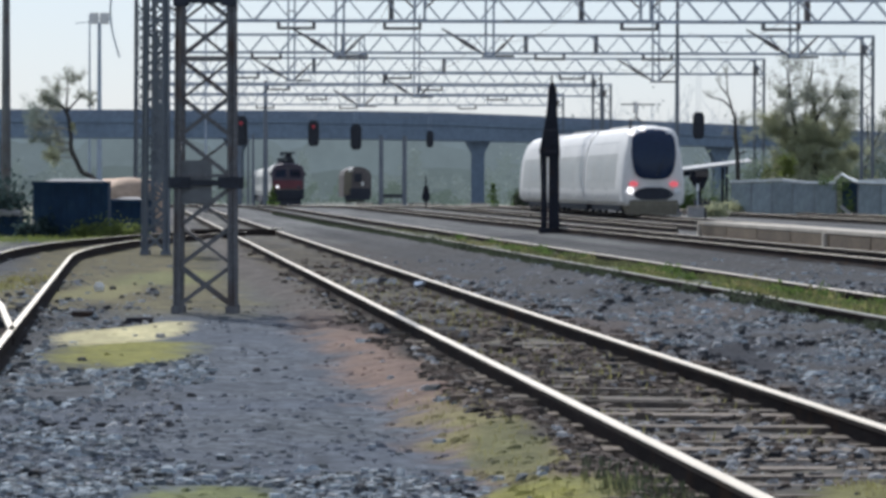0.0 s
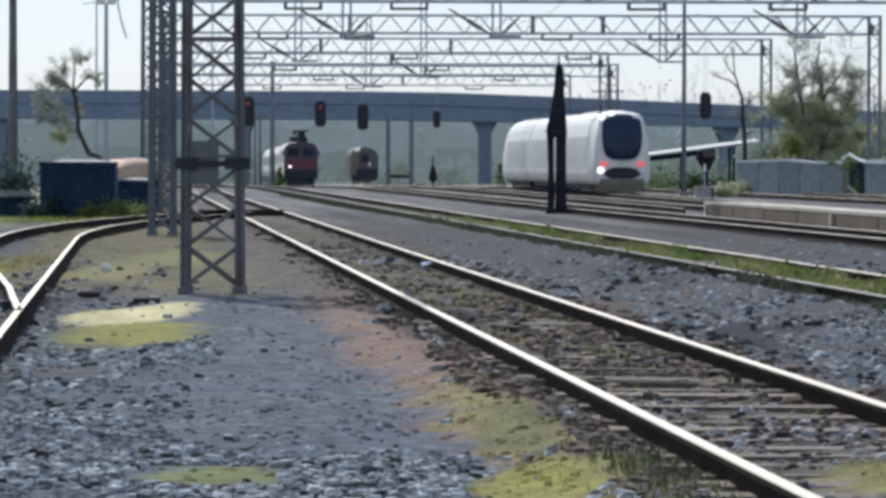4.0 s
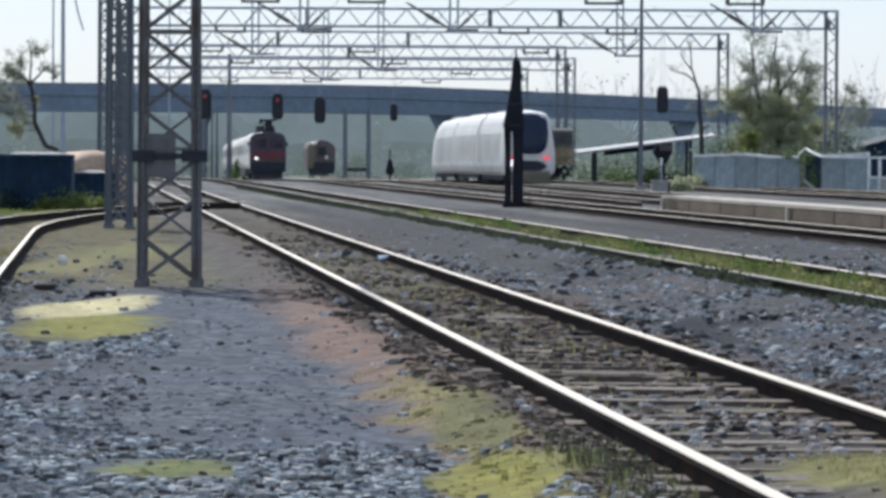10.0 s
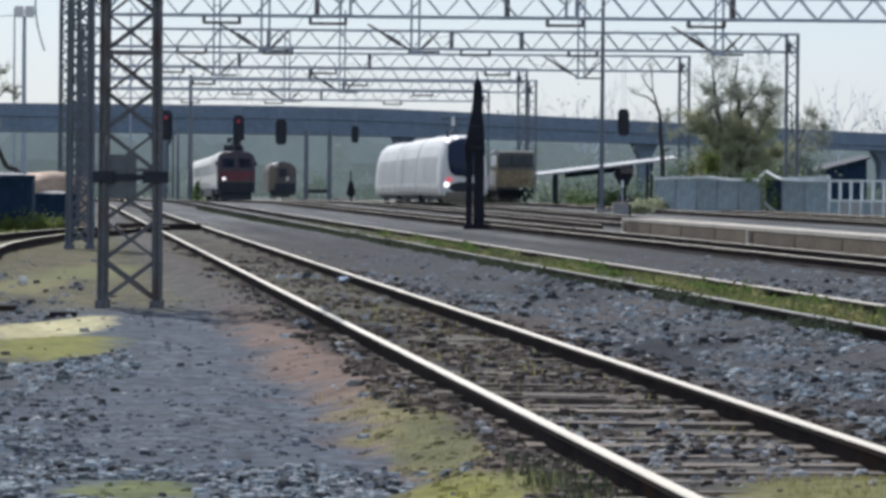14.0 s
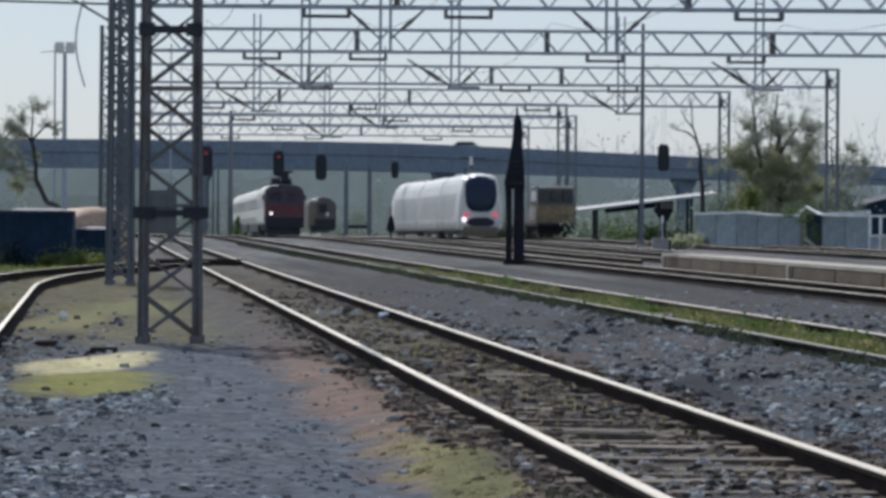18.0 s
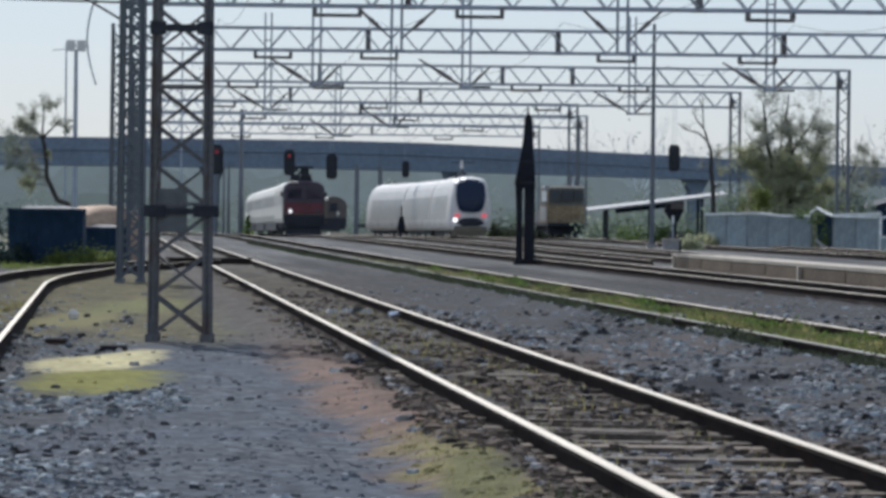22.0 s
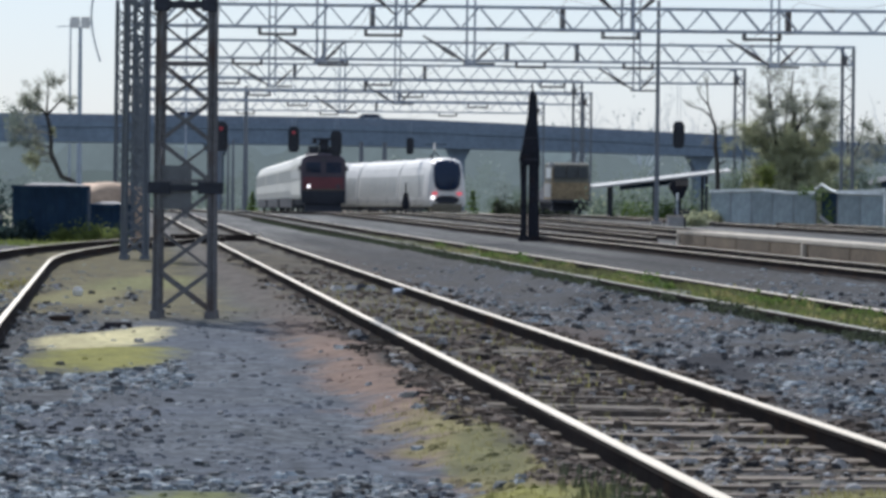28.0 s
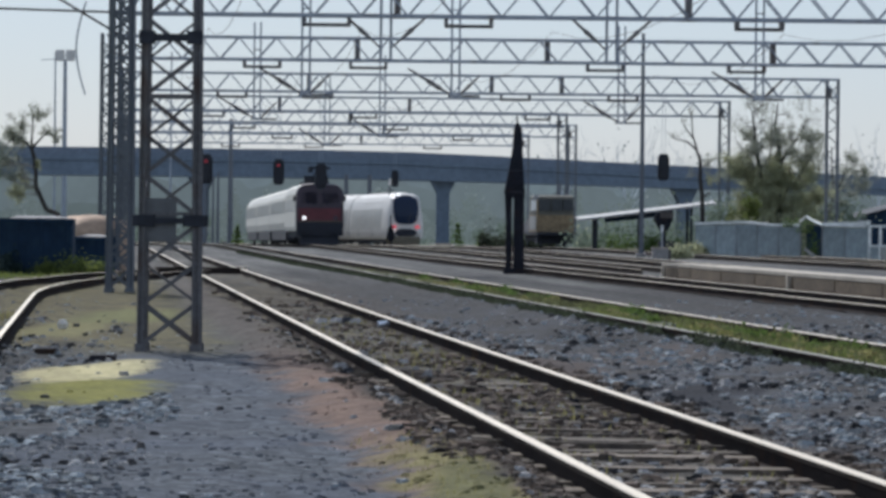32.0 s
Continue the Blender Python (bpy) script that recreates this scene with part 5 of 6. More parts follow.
# ---- right: fence, sheds, cabinets ----
def fence():
    t = thing("sheet_fence", "grey-green sheet metal fence with a pale bent top rim", "fence")
    p0, p1 = Vector((15.1, 196.0, 0)), Vector((22.3, 181.0, 0))
    n = 8
    turn = math.degrees(math.atan2(p1.y - p0.y, p1.x - p0.x))
    w = (p1 - p0).length / n
    sheet = Build().box((0, 0, 0), (w - .03, 0.05, 1.68)).mesh("fence_panel", M_FENCE)
    rnd = random.Random(4)
    wave = [1.76 + .07 * math.sin(i * .9) + rnd.uniform(-.05, .05) for i in range(n + 1)]
    for i in range(n):
        c, d, e = p0.lerp(p1, (i + .5) / n), p0.lerp(p1, i / n), p0.lerp(p1, (i + 1) / n)
        if i == 5:
            part("door_panel", Build().box((0, .35, 0), (w, 0.05, 1.7)), M_BLUE, t, "dark recessed door panel", m=pose(c.x, c.y, .86, 0, 0, turn))
        else:
            part("fence_panel", sheet, None, t, m=pose(c.x, c.y, 0.86 + rnd.uniform(-.03, .03), rnd.uniform(-2, 2), 0, turn))
            mid = d.lerp(e, .5)
            hi = (wave[i] + wave[i + 1]) / 2 + rnd.uniform(-.05, .05)
            part("rim", Build().beam((d.x, d.y, wave[i]), (mid.x, mid.y, hi), .2, .13).beam((mid.x, mid.y, hi), (e.x, e.y, wave[i + 1]), .2, .13), M_RIM, t)
        part("post", Build().box((d.x, d.y, .87), (0.09, 0.09, 1.78)), M_WALL, t)
    at = lambda x, z: (x, p0.y + (x - p0.x) / (p1.x - p0.x) * (p1.y - p0.y) - .12, z)
    bent = Build()
    path = [at(19.55, 1.85), at(19.84, 2.1), at(20.1, 1.9), at(20.45, 1.72), at(21.0, 1.68), at(22.2, 1.66)]
    for p, q in zip(path, path[1:]):
        bent.tube(p, q, .07, .065, 8)
    part("bent_pipe", bent, M_RIM, t, "pale bent pipe over the doorway")
    return t


fence()


def gate():
    t = thing("metal_gate", "pale grey metal gate and railing at the end of the fence", "gate", pose(22.3, 181.0, 0, 0, 0, -64.4))
    for i in range(7):
        part("gate_post", Build().box((.1 + i * .95, 0, .86), (.11, .11, 1.74)), M_RIM, t)
    for z in (0.72, 1.68):
        part("gate_rail", Build().box((2.95, 0, z), (5.8, .07, .1)), M_RIM, t)
    for i in range(6):
        part("gate_panel", Build().box((.575 + .95 * i, .03, .38), (.8, .04, .66)), M_FENCE if i % 3 == 0 else M_ROOF, t, "pale grey lower panel")


gate()
single("leaning_board", Build().box((0, 0, .42), (.16, .08, 1.1), bev=.02), M_ROOF, "white board leaning at the foot of the fence", "board", pose(20.25, 183.6, -.06, 0, -52, 0))


def stub_signal():
    t = thing("ground_signal", "dark stubby shunting signal with a flared head", "railway signal", pose(14.65, 214, 0))
    part("post", Build().tube((0, 0, 0), (0, 0, 1.5), .12, .1), M_DARKWOOD, t)
    part("head", Build().loft([[(-.2, -.2), (.2, -.2), (.2, .2), (-.2, .2)], [(-.62, -.25), (.5, -.25), (.5, .25), (-.62, .25)], [(-.45, -.22), (.42, -.22), (.42, .22), (-.45, .22)]], (1.3, 1.95, 2.3)), M_DARKWOOD, t)
    part("box", Build().box((.15, -.1, .35), (.9, .6, .75), bev=.06), M_UNDER, t)
    part("lamp_box", Build().box((.15, -.1, 2.2), (.75, .5, .34), bev=.05), M_BROWN, t, "rusty brown lamp box")


stub_signal()


def canopy():
    t = thing("open_shed", "open shed with a pale sloping sheet roof on dark posts", "shed", pose(14.7, 230, 0))
    part("roof", Build().poly([(-4.3, -2, 1.95), (4.3, -2, 3.05), (4.3, 3, 3.2), (-4.3, 3, 2.1), (-4.3, -2, 1.83), (4.3, -2, 2.93), (4.3, 3, 3.08), (-4.3, 3, 1.98)], [(0, 1, 2, 3), (7, 6, 5, 4), (0, 4, 5, 1), (1, 5, 6, 2), (2, 6, 7, 3), (3, 7, 4, 0)]), M_ROOF, t, "pale sloping roof")
    part("fascia", Build().beam((-2.6, 0.2, 1.95), (1.6, 0.2, 2.46), 0.1, 0.4), M_BLUE, t)
    for x, h in ((-3.2, 2.0), (-0.4, 2.4), (2.6, 2.75)):
        for y in (-1.6, 1.8):
            part("post", Build().box((x, y, h / 2), (.16, .16, h)), M_UNDER, t)


canopy()


def lean_to():
    t = thing("lean_to", "dark blue lean-to with a sloping roof behind the gate", "shed", pose(30.6, 240, 0))
    part("roof", Build().poly([(-2.0, -2, 2.3), (-1.1, -2, 2.6), (1.4, -2, 3.25), (1.4, 3, 3.4), (-1.1, 3, 2.75), (-2.0, 3, 2.45), (-2.0, -2, 2.18), (-1.1, -2, 2.48), (1.4, -2, 3.13), (1.4, 3, 3.28), (-1.1, 3, 2.63), (-2.0, 3, 2.33)],
                              [(0, 1, 4, 5), (1, 2, 3, 4), (11, 10, 7, 6), (10, 9, 8, 7), (0, 6, 7, 1), (1, 7, 8, 2), (5, 4, 10, 11), (4, 3, 9, 10), (2, 8, 9, 3), (0, 5, 11, 6)]), M_UNDER, t)
    part("front_wall", Build().poly([(-1.8, -1.7, 0), (1.2, -1.7, 0), (1.2, -1.7, 3.1), (-1.1, -1.7, 2.5), (-1.8, -1.7, 2.2), (-1.8, -1.5, 0), (1.2, -1.5, 0), (1.2, -1.5, 3.1), (-1.1, -1.5, 2.5), (-1.8, -1.5, 2.2)],
                                    [(0, 1, 2, 3, 4), (9, 8, 7, 6, 5), (0, 5, 6, 1), (1, 6, 7, 2), (2, 7, 8, 3), (3, 8, 9, 4), (4, 9, 5, 0)]), M_BLUE, t, "dark blue boarded front")
    for x in (-1.7, 1.1):
        part("post", Build().box((x, 2.6, 1.2), (.14, .14, 2.4)), M_UNDER, t)


lean_to()
hut = thing("hut", "low grey hut with a pale flat roof behind the fence", "shed", pose(26.8, 225, 0))
part("wall", Build().box((0, 0, .88), (1.5, 2.0, 1.76)), M_WALL, hut)
part("roof", Build().box((0, 0, 1.9), (1.8, 2.3, .28), bev=.05), M_RIM, hut)
heap = Build()
for k in range(5):
    heap.v += [(1.2 * math.cos(a) * f + .1 * math.sin(3 * a + k), .9 * math.sin(a) * f, z + .07 * math.sin(2 * a + k)) for f, z in ((((1, 0), (1, 1.1), (.9, 1.5), (.6, 1.66), (.2, 1.7))[k]),) for a in [2 * math.pi * i / 14 for i in range(14)]]
for k in range(4):
    heap.f += [(k * 14 + i, k * 14 + (i + 1) % 14, k * 14 + 14 + (i + 1) % 14, k * 14 + 14 + i) for i in range(14)]
heap.f.append(tuple(range(56, 70)))
heap.k = [0] * len(heap.f)
single("tarpaulin", heap, M_TILE, "faded tan tarpaulin over a load beside the containers", "tarpaulin", pose(-10.1, 119.6, -.03), smooth=True)


# ---- trees ----
def tree(m, height, spread, leaves, leaf_mat, label, seed, limbs=7, size=0.14, base=0.3, lean=0.0, bark=None, stout=1.0, low=1.0, clumps=0.5, depths=4):
    """Trunk and limbs that fork and taper; leaves in uneven clumps on the tips up to the share low of the height."""
    rnd = random.Random(seed)
    t = thing("tree", label, "tree", m)
    trunk, limbs_, tips = Build(), [], []

    def grow(p, d, length, r, depth, b):
        q = p + d * length
        mid = p + d * length * .5 + Vector((rnd.uniform(-1, 1), rnd.uniform(-1, 1), 0)) * length * .1
        b.tube(p, mid, r, r * .8, 6)
        b.tube(mid, q, r * .8, r * .55, 6)
        if depth >= 2:
            tips.append(q), tips.append(mid)
        if depth < depths:
            for _ in range(2 if depth else limbs):
                e = (d + Vector((rnd.uniform(-1, 1), rnd.uniform(-1, 1), rnd.uniform(-.15, .75))) * (0.75 if depth else 0.9)).normalized()
                if not depth:
                    limbs_.append(Build())
                grow(p.lerp(q, rnd.uniform(.45, 1)), e, length * rnd.uniform(.55, .85), r * .55, depth + 1, b if depth else limbs_[-1])

    grow(Vector((0, 0, -0.05)), Vector((lean, 0, 1)).normalized(), height * base, (height * 0.022 + .03) * stout, 0, trunk)
    part("trunk", trunk, bark or M_BARK, t)
    for b in limbs_:
        part("limb", b, bark or M_TWIG, t, "grey forking limb")
    zs = max(p.z for p in tips)
    k = height / zs
    leafed = [p for p in tips if p.z < zs * low * rnd.uniform(.75, 1.1)]
    leafed = [(p, rnd.uniform(.4, 1.5)) for p in leafed if rnd.random() < clumps] or [(tips[0], 1.0)]
    crown = Build()
    for _ in range(leaves):
        p, wide = rnd.choice(leafed)
        c = Vector((p.x, p.y, p.z)) + Vector((rnd.gauss(0, 1), rnd.gauss(0, 1), rnd.gauss(-.2, .8))) * spread * wide
        a, b2 = Vector((rnd.uniform(-1, 1), rnd.uniform(-1, 1), rnd.uniform(-1, 1))).normalized(), Vector((rnd.uniform(-1, 1), rnd.uniform(-1, 1), rnd.uniform(-1, 1))).normalized()
        s = size * rnd.uniform(.6, 1.4)
        crown.poly([c - a * s, c + b2 * s * .6, c + a * s, c - b2 * s * .6], [(0, 1, 2, 3)])
    if leaves:
        part("crown", crown, leaf_mat, t)
    t.scale = (k * .8, k * .8, k)
    return t


def grown_tree(label, m, stems, clumps, seed, leaf=.055, bark=None, twig=None):
    """Given stems (points, foot and tip radius) and clumps (x, y, z, width, height, leaves, material): limbs reach from the stems into each clump."""
    rnd = random.Random(seed)
    t = thing("tree", label, "tree", m)
    joints = []
    for pts, r0, r1 in stems:
        b, n = Build(), len(pts) - 1
        pts = [Vector(p) for p in pts]
        for k, (p, q) in enumerate(zip(pts, pts[1:])):
            bend = p.lerp(q, .5) + Vector((rnd.uniform(-1, 1), rnd.uniform(-1, 1), 0)) * (q - p).length * .04
            ra, rb = r0 + (r1 - r0) * k / n, r0 + (r1 - r0) * (k + 1) / n
            b.tube(p, bend, ra, (ra + rb) / 2, 8).tube(bend, q, (ra + rb) / 2, rb, 8)
            joints += [(bend, ra), (q, rb)]
        part("trunk", b, bark or M_BARK, t)
    crowns = {}
    for x, y, z, w, h, n, mat_ in clumps:
        c = Vector((x, y, z))
        p, r = min(joints, key=lambda j: (j[0] - c - Vector((0, 0, -.5 * h))).length)
        r = min(r * .45, .05)
        mid = p.lerp(c, .55) + Vector((rnd.uniform(-.12, .12), rnd.uniform(-.12, .12), .1)) * h
        b = Build().tube(p, mid, r, r * .7, 5).tube(mid, c, r * .7, r * .45, 5)
        ends = []
        for _ in range(6):
            a = mid.lerp(c, rnd.uniform(.2, 1))
            e = c + Vector((rnd.gauss(0, .5) * w, rnd.gauss(0, .5) * w, rnd.gauss(.15, .5) * h))
            knee = a.lerp(e, .5) + Vector((rnd.uniform(-.1, .1), 0, rnd.uniform(0, .12))) * w
            b.tube(a, knee, r * .45, r * .3, 4).tube(knee, e, r * .3, .006, 4)
            for _ in range(2):
                f = knee.lerp(e, rnd.random()) + Vector((rnd.uniform(-.35, .35) * w, rnd.uniform(-.3, .3) * w, rnd.uniform(.0, .5) * h))
                b.tube(knee, f, r * .25, .005, 4)
                ends.append(f)
            ends += [e, knee]
        part("limb", b, twig or M_TWIG, t, "grey forking limb")
        for _ in range(n):
            q = rnd.choice(ends).lerp(c, rnd.uniform(0, .5)) + Vector((rnd.gauss(0, .16) * w, rnd.gauss(0, .16) * w, rnd.gauss(0, .16) * h))
            a, d = (Vector((rnd.uniform(-1, 1), rnd.uniform(-1, 1), rnd.uniform(-1, 1))).normalized() for _ in range(2))
            k = leaf * rnd.uniform(.6, 1.4)
            crowns.setdefault(mat_.name, Build()).poly([q - a * k, q + d * k * .6, q + a * k, q - d * k * .6], [(0, 1, 2, 3)])
    for name, b in crowns.items():
        part("crown", b, bpy.data.materials[name], t)
    return t


def spread(seed, n, x0, x1, z0, z1, w, h, leaves, mat_):
    """Clumps strewn over an upright region of a crown."""
    rnd = random.Random(seed)
    return [(rnd.uniform(x0, x1), rnd.uniform(-1.2, 1.2), rnd.uniform(z0, z1), w * rnd.uniform(.7, 1.3), h * rnd.uniform(.7, 1.3), int(leaves * rnd.uniform(.5, 1.4)), mat_) for _ in range(n)]


grown_tree("tree with olive spring leaves low down and bare upper branches", pose(20.8, 217, 0),
           [([(.1, 0, -.05), (.07, 0, 2.6), (-.2, 0, 3.75), (-.56, .1, 5.7), (-.74, 0, 7.2), (-.9, 0, 8.3)], .25, .03), ([(-.2, 0, 3.7), (.1, .2, 5.2), (.3, .2, 7.6)], .08, .02), ([(.0, 0, 2.9), (-1.1, .2, 4.4), (-1.6, .2, 6.2)], .09, .02)],
           spread(1, 20, -2.0, .5, 2.2, 5.4, .95, .85, 1250, M_LEAF) + spread(2, 13, -1.9, .5, 5.0, 6.9, .85, .75, 430, M_GREYLEAF) + spread(3, 14, -1.9, .6, 6.5, 9.0, .8, .8, 60, M_GREYLEAF) + spread(4, 4, -2.3, -1.2, 1.7, 3.0, .6, .5, 420, M_FRESH), 3)
grown_tree("forked tree with olive spring leaves and a dark stem", pose(21.6, 217.6, 0),
           [([(0, 0, -.05), (0, 0, 2.6), (.03, 0, 4.75), (-.05, 0, 6.2), (-.3, .1, 7.4), (-.15, .1, 8.8)], .27, .03), ([(-.02, 0, 5.2), (.5, 0, 6.1), (1.1, 0, 6.9), (1.6, 0, 7.9)], .1, .02), ([(.0, 0, 3.0), (1.1, .2, 4.4), (2.0, .2, 6.0)], .1, .02)],
           spread(5, 21, -.4, 2.5, 2.2, 5.4, .95, .85, 1250, M_LEAF) + spread(6, 13, -.2, 2.6, 4.9, 6.9, .85, .75, 430, M_GREYLEAF) + spread(7, 14, -.6, 2.4, 6.4, 9.0, .8, .8, 60, M_GREYLEAF), 8)
grown_tree("slight tree with sparse grey-green leaves behind the fence", pose(25.0, 222, 0),
           [([(0, 0, -.05), (.0, 0, 2.0), (.2, 0, 4.2), (.1, 0, 6.4)], .12, .02), ([(.1, 0, 3.0), (.9, 0, 4.8), (1.3, 0, 6.6)], .06, .015)],
           spread(9, 16, -.9, 2.4, 2.4, 6.6, .85, .8, 330, M_GREYLEAF), 14)
grown_tree("crooked tree with a bare bent stem and thin crown", pose(-11.4, 118.0, 0),
           [([(.45, 0, -.05), (.46, 0, 1.6), (.3, 0, 1.78), (.03, 0, 1.86), (-.1, 0, 2.1), (-.32, 0, 2.57), (-.33, 0, 3.0), (-.38, 0, 3.46), (-.48, 0, 3.82)], .085, .06), ([(-.48, 0, 3.8), (-.78, 0, 4.1), (-1.1, 0, 4.32)], .05, .015), ([(-.46, 0, 3.8), (-.46, 0, 4.3), (-.42, 0, 4.85)], .04, .012), ([(-.46, 0, 3.8), (-.2, 0, 4.1), (.1, 0, 4.4)], .045, .012)],
           [(-1.05, 0, 4.2, .55, .5, 900, M_GREYLEAF), (-.85, 0, 3.95, .45, .4, 380, M_GREYLEAF), (-.75, 0, 4.45, .4, .4, 380, M_GREYLEAF), (-.45, 0, 4.75, .5, .42, 420, M_GREYLEAF), (-.1, 0, 4.8, .3, .25, 120, M_GREYLEAF), (.1, 0, 4.3, .35, .3, 300, M_GREYLEAF), (.28, 0, 4.1, .2, .3, 160, M_GREYLEAF), (-.95, .1, 2.3, .34, .6, 900, M_LEAF), (-.9, .1, 2.9, .34, .5, 420, M_GREYLEAF), (-1.2, .1, 3.3, .5, .5, 420, M_GREYLEAF), (-.3, 0, 3.25, .14, .22, 200, M_LEAF)] + spread(13, 9, -1.75, -.65, 2.0, 4.1, .42, .42, 300, M_DIMLEAF), 11, .035)
grown_tree("nearly bare tree with a dark forked stem", pose(17.0, 216.0, 0),
           [([(0, 0, -.05), (0, 0, 2.4), (-.16, 0, 4.35), (-.18, 0, 5.5), (-.38, 0, 6.0), (-.62, 0, 6.8), (-.8, 0, 8.3)], .17, .02), ([(-.34, 0, 5.95), (-.9, 0, 6.45), (-1.6, 0, 6.62), (-2.1, 0, 7.0)], .06, .015), ([(-.6, 0, 6.7), (-1.0, 0, 7.2), (-1.3, 0, 7.7)], .05, .012), ([(-.1, 0, 3.2), (.35, 0, 3.5), (.5, 0, 3.45)], .06, .02)],
           [(-1.6, 0, 6.7, .6, .5, 60, M_GREYLEAF), (-1.2, 0, 7.5, .5, .6, 40, M_GREYLEAF), (-.7, 0, 8.1, .5, .6, 40, M_GREYLEAF), (.3, 0, 5.2, .6, .7, 320, M_GREYLEAF), (.5, 0, 4.2, .5, .6, 260, M_LEAF), (-.6, 0, 4.6, .4, .5, 60, M_GREYLEAF)], 5, .05)


def foliage(name, label, category, centres, leaf_mat, n, size, seed):
    """A low mass of leaves: clumps round the given centres (x, y, z, radius, height)."""
    rnd = random.Random(seed)
    b = Build()
    for x, y, z, r, h in centres:
        for _ in range(n):
            u = Vector((rnd.gauss(0, .5), rnd.gauss(0, .5), rnd.gauss(0, .5)))
            c = Vector((x + u.x * r, y + u.y * r, z + abs(u.z) * h))
            a, d = Vector((rnd.uniform(-1, 1), rnd.uniform(-1, 1), rnd.uniform(-1, 1))).normalized(), Vector((rnd.uniform(-1, 1), rnd.uniform(-1, 1), rnd.uniform(-1, 1))).normalized()
            s = size * rnd.uniform(.6, 1.5)
            b.poly([c - a * s, c + d * s * .6, c + a * s, c - d * s * .6], [(0, 1, 2, 3)])
    return single(name, b, leaf_mat, label, category, kind="stuff")


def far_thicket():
    """Crowns and undergrowth on both sides of the bridge; their glow paints in haze."""
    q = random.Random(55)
    for leaf, lab, n, top in ((M_HAZECROWN, "crowns beyond the bridge, pale with a painted haze glow", 34, 5.5), (M_HAZELEAF, "dull green undergrowth beyond the bridge with a painted haze glow", 40, 2.8)):
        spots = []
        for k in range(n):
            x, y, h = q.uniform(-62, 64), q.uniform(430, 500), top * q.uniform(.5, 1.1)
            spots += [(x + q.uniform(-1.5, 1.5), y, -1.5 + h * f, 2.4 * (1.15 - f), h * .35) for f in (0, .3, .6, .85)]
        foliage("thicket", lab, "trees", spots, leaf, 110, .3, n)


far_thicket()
rnd = random.Random(21)
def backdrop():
    """Wooded rises beyond the bridge, one behind the other; emission paints in the haze."""
    for y, h0, bumps, seed, base, air, glow, label in ((700, 11.4, .7, 2, (.10, .13, .12), (.70, .85, .94), .215, "wooded rise beyond the bridge, haze painted as glow"),
                                                      (585, 6.6, 2.6, 5, (.075, .085, .08), (.67, .83, .88), .205, "grey-green tree line beyond the bridge, haze painted as glow"),
                                                      (520, 2.2, 1.7, 8, (.06, .07, .062), (.60, .75, .76), .185, "dull green thicket beyond the bridge, haze painted as glow")):
        m = mat("haze_glow_woods_" + str(y), base, 1.0, 0, 0.25, 0.35, 0.0, big=0.05, emit=air, glow=glow)
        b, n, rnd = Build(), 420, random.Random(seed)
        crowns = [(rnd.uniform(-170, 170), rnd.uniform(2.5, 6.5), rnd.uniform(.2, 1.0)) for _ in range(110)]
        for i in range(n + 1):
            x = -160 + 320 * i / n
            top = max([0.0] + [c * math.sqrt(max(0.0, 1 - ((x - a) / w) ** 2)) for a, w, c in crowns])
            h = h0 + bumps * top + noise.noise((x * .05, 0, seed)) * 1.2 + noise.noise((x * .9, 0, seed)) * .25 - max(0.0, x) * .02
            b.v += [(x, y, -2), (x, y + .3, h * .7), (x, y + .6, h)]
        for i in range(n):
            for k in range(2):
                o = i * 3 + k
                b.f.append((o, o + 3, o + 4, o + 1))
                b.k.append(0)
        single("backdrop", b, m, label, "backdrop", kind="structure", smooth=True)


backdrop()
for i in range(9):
    tree(pose(22 + 6.3 * i + rnd.uniform(-2, 2), 470 + rnd.uniform(0, 30), -.9), rnd.uniform(13, 17), 0.8, 40, M_FAR, "bare tree beyond the bridge, haze painted into its pale colour", 40 + i, limbs=6, size=0.22, bark=M_FARBARK, stout=.42)
foliage("shrub", "dark teal shrub beside the containers", "shrub", [(-12.95, 110.6, z, .8, .9) for z in (0, .45, .8)] + [(-14.0, 110.8, .2, .9, 1.4), (-11.9, 106.9, 0, .3, .4), (-11.4, 106.7, 0, .35, .45)], M_TEALLEAF, 700, 0.07, 71)
crate = thing("crate", "low dark crate under a pale sheet beside the shrub", "crate", pose(-13.0, 110.3, 0))
part("body", Build().box((0, 0, .28), (1.2, .7, .6), bev=.03), M_BLUE, crate)
part("cover_sheet", Build().loft([[(-.62, -.37), (.6, -.38), (.58, .36), (-.6, .36)], [(-.62, -.37), (.6, -.38), (.58, .36), (-.6, .36)], [(-.4, -.1), (.35, -.12), (.3, .2), (-.3, .2)]], (.58, .7, .78)), M_CONCRETE, crate, "pale crumpled sheet")
foliage("bushes", "green bushes at the foot of the containers", "bush", [(-9.55, 106.4, 0, .55, .5), (-9.2, 106.3, 0, .4, .4), (-10.3, 106.5, 0, .35, .35), (-8.7, 106.8, 0, .3, .3)], M_FRESH, 620, 0.05, 7)
foliage("shrub", "tangled olive shrubs at the foot of the trees", "shrub", [(x, y, z, .85, h) for x, y, h in ((19.2, 214, .9), (20.6, 215, 1.3), (22.0, 214, 1.2), (23.2, 216, 1.0), (24.3, 217, 1.1)) for z in (0, .7, 1.4)], M_LEAF, 420, 0.08, 31)
foliage("shrub", "hazy grey-green thicket behind the trees", "shrub", [(x, 221 + x % 1.7, z, 1.1, 1.3) for x in (18.6, 19.8, 22.4, 23.6, 24.8, 26.0) for z in (0, 1.0, 2.0)], M_MIDLEAF, 420, 0.1, 34)
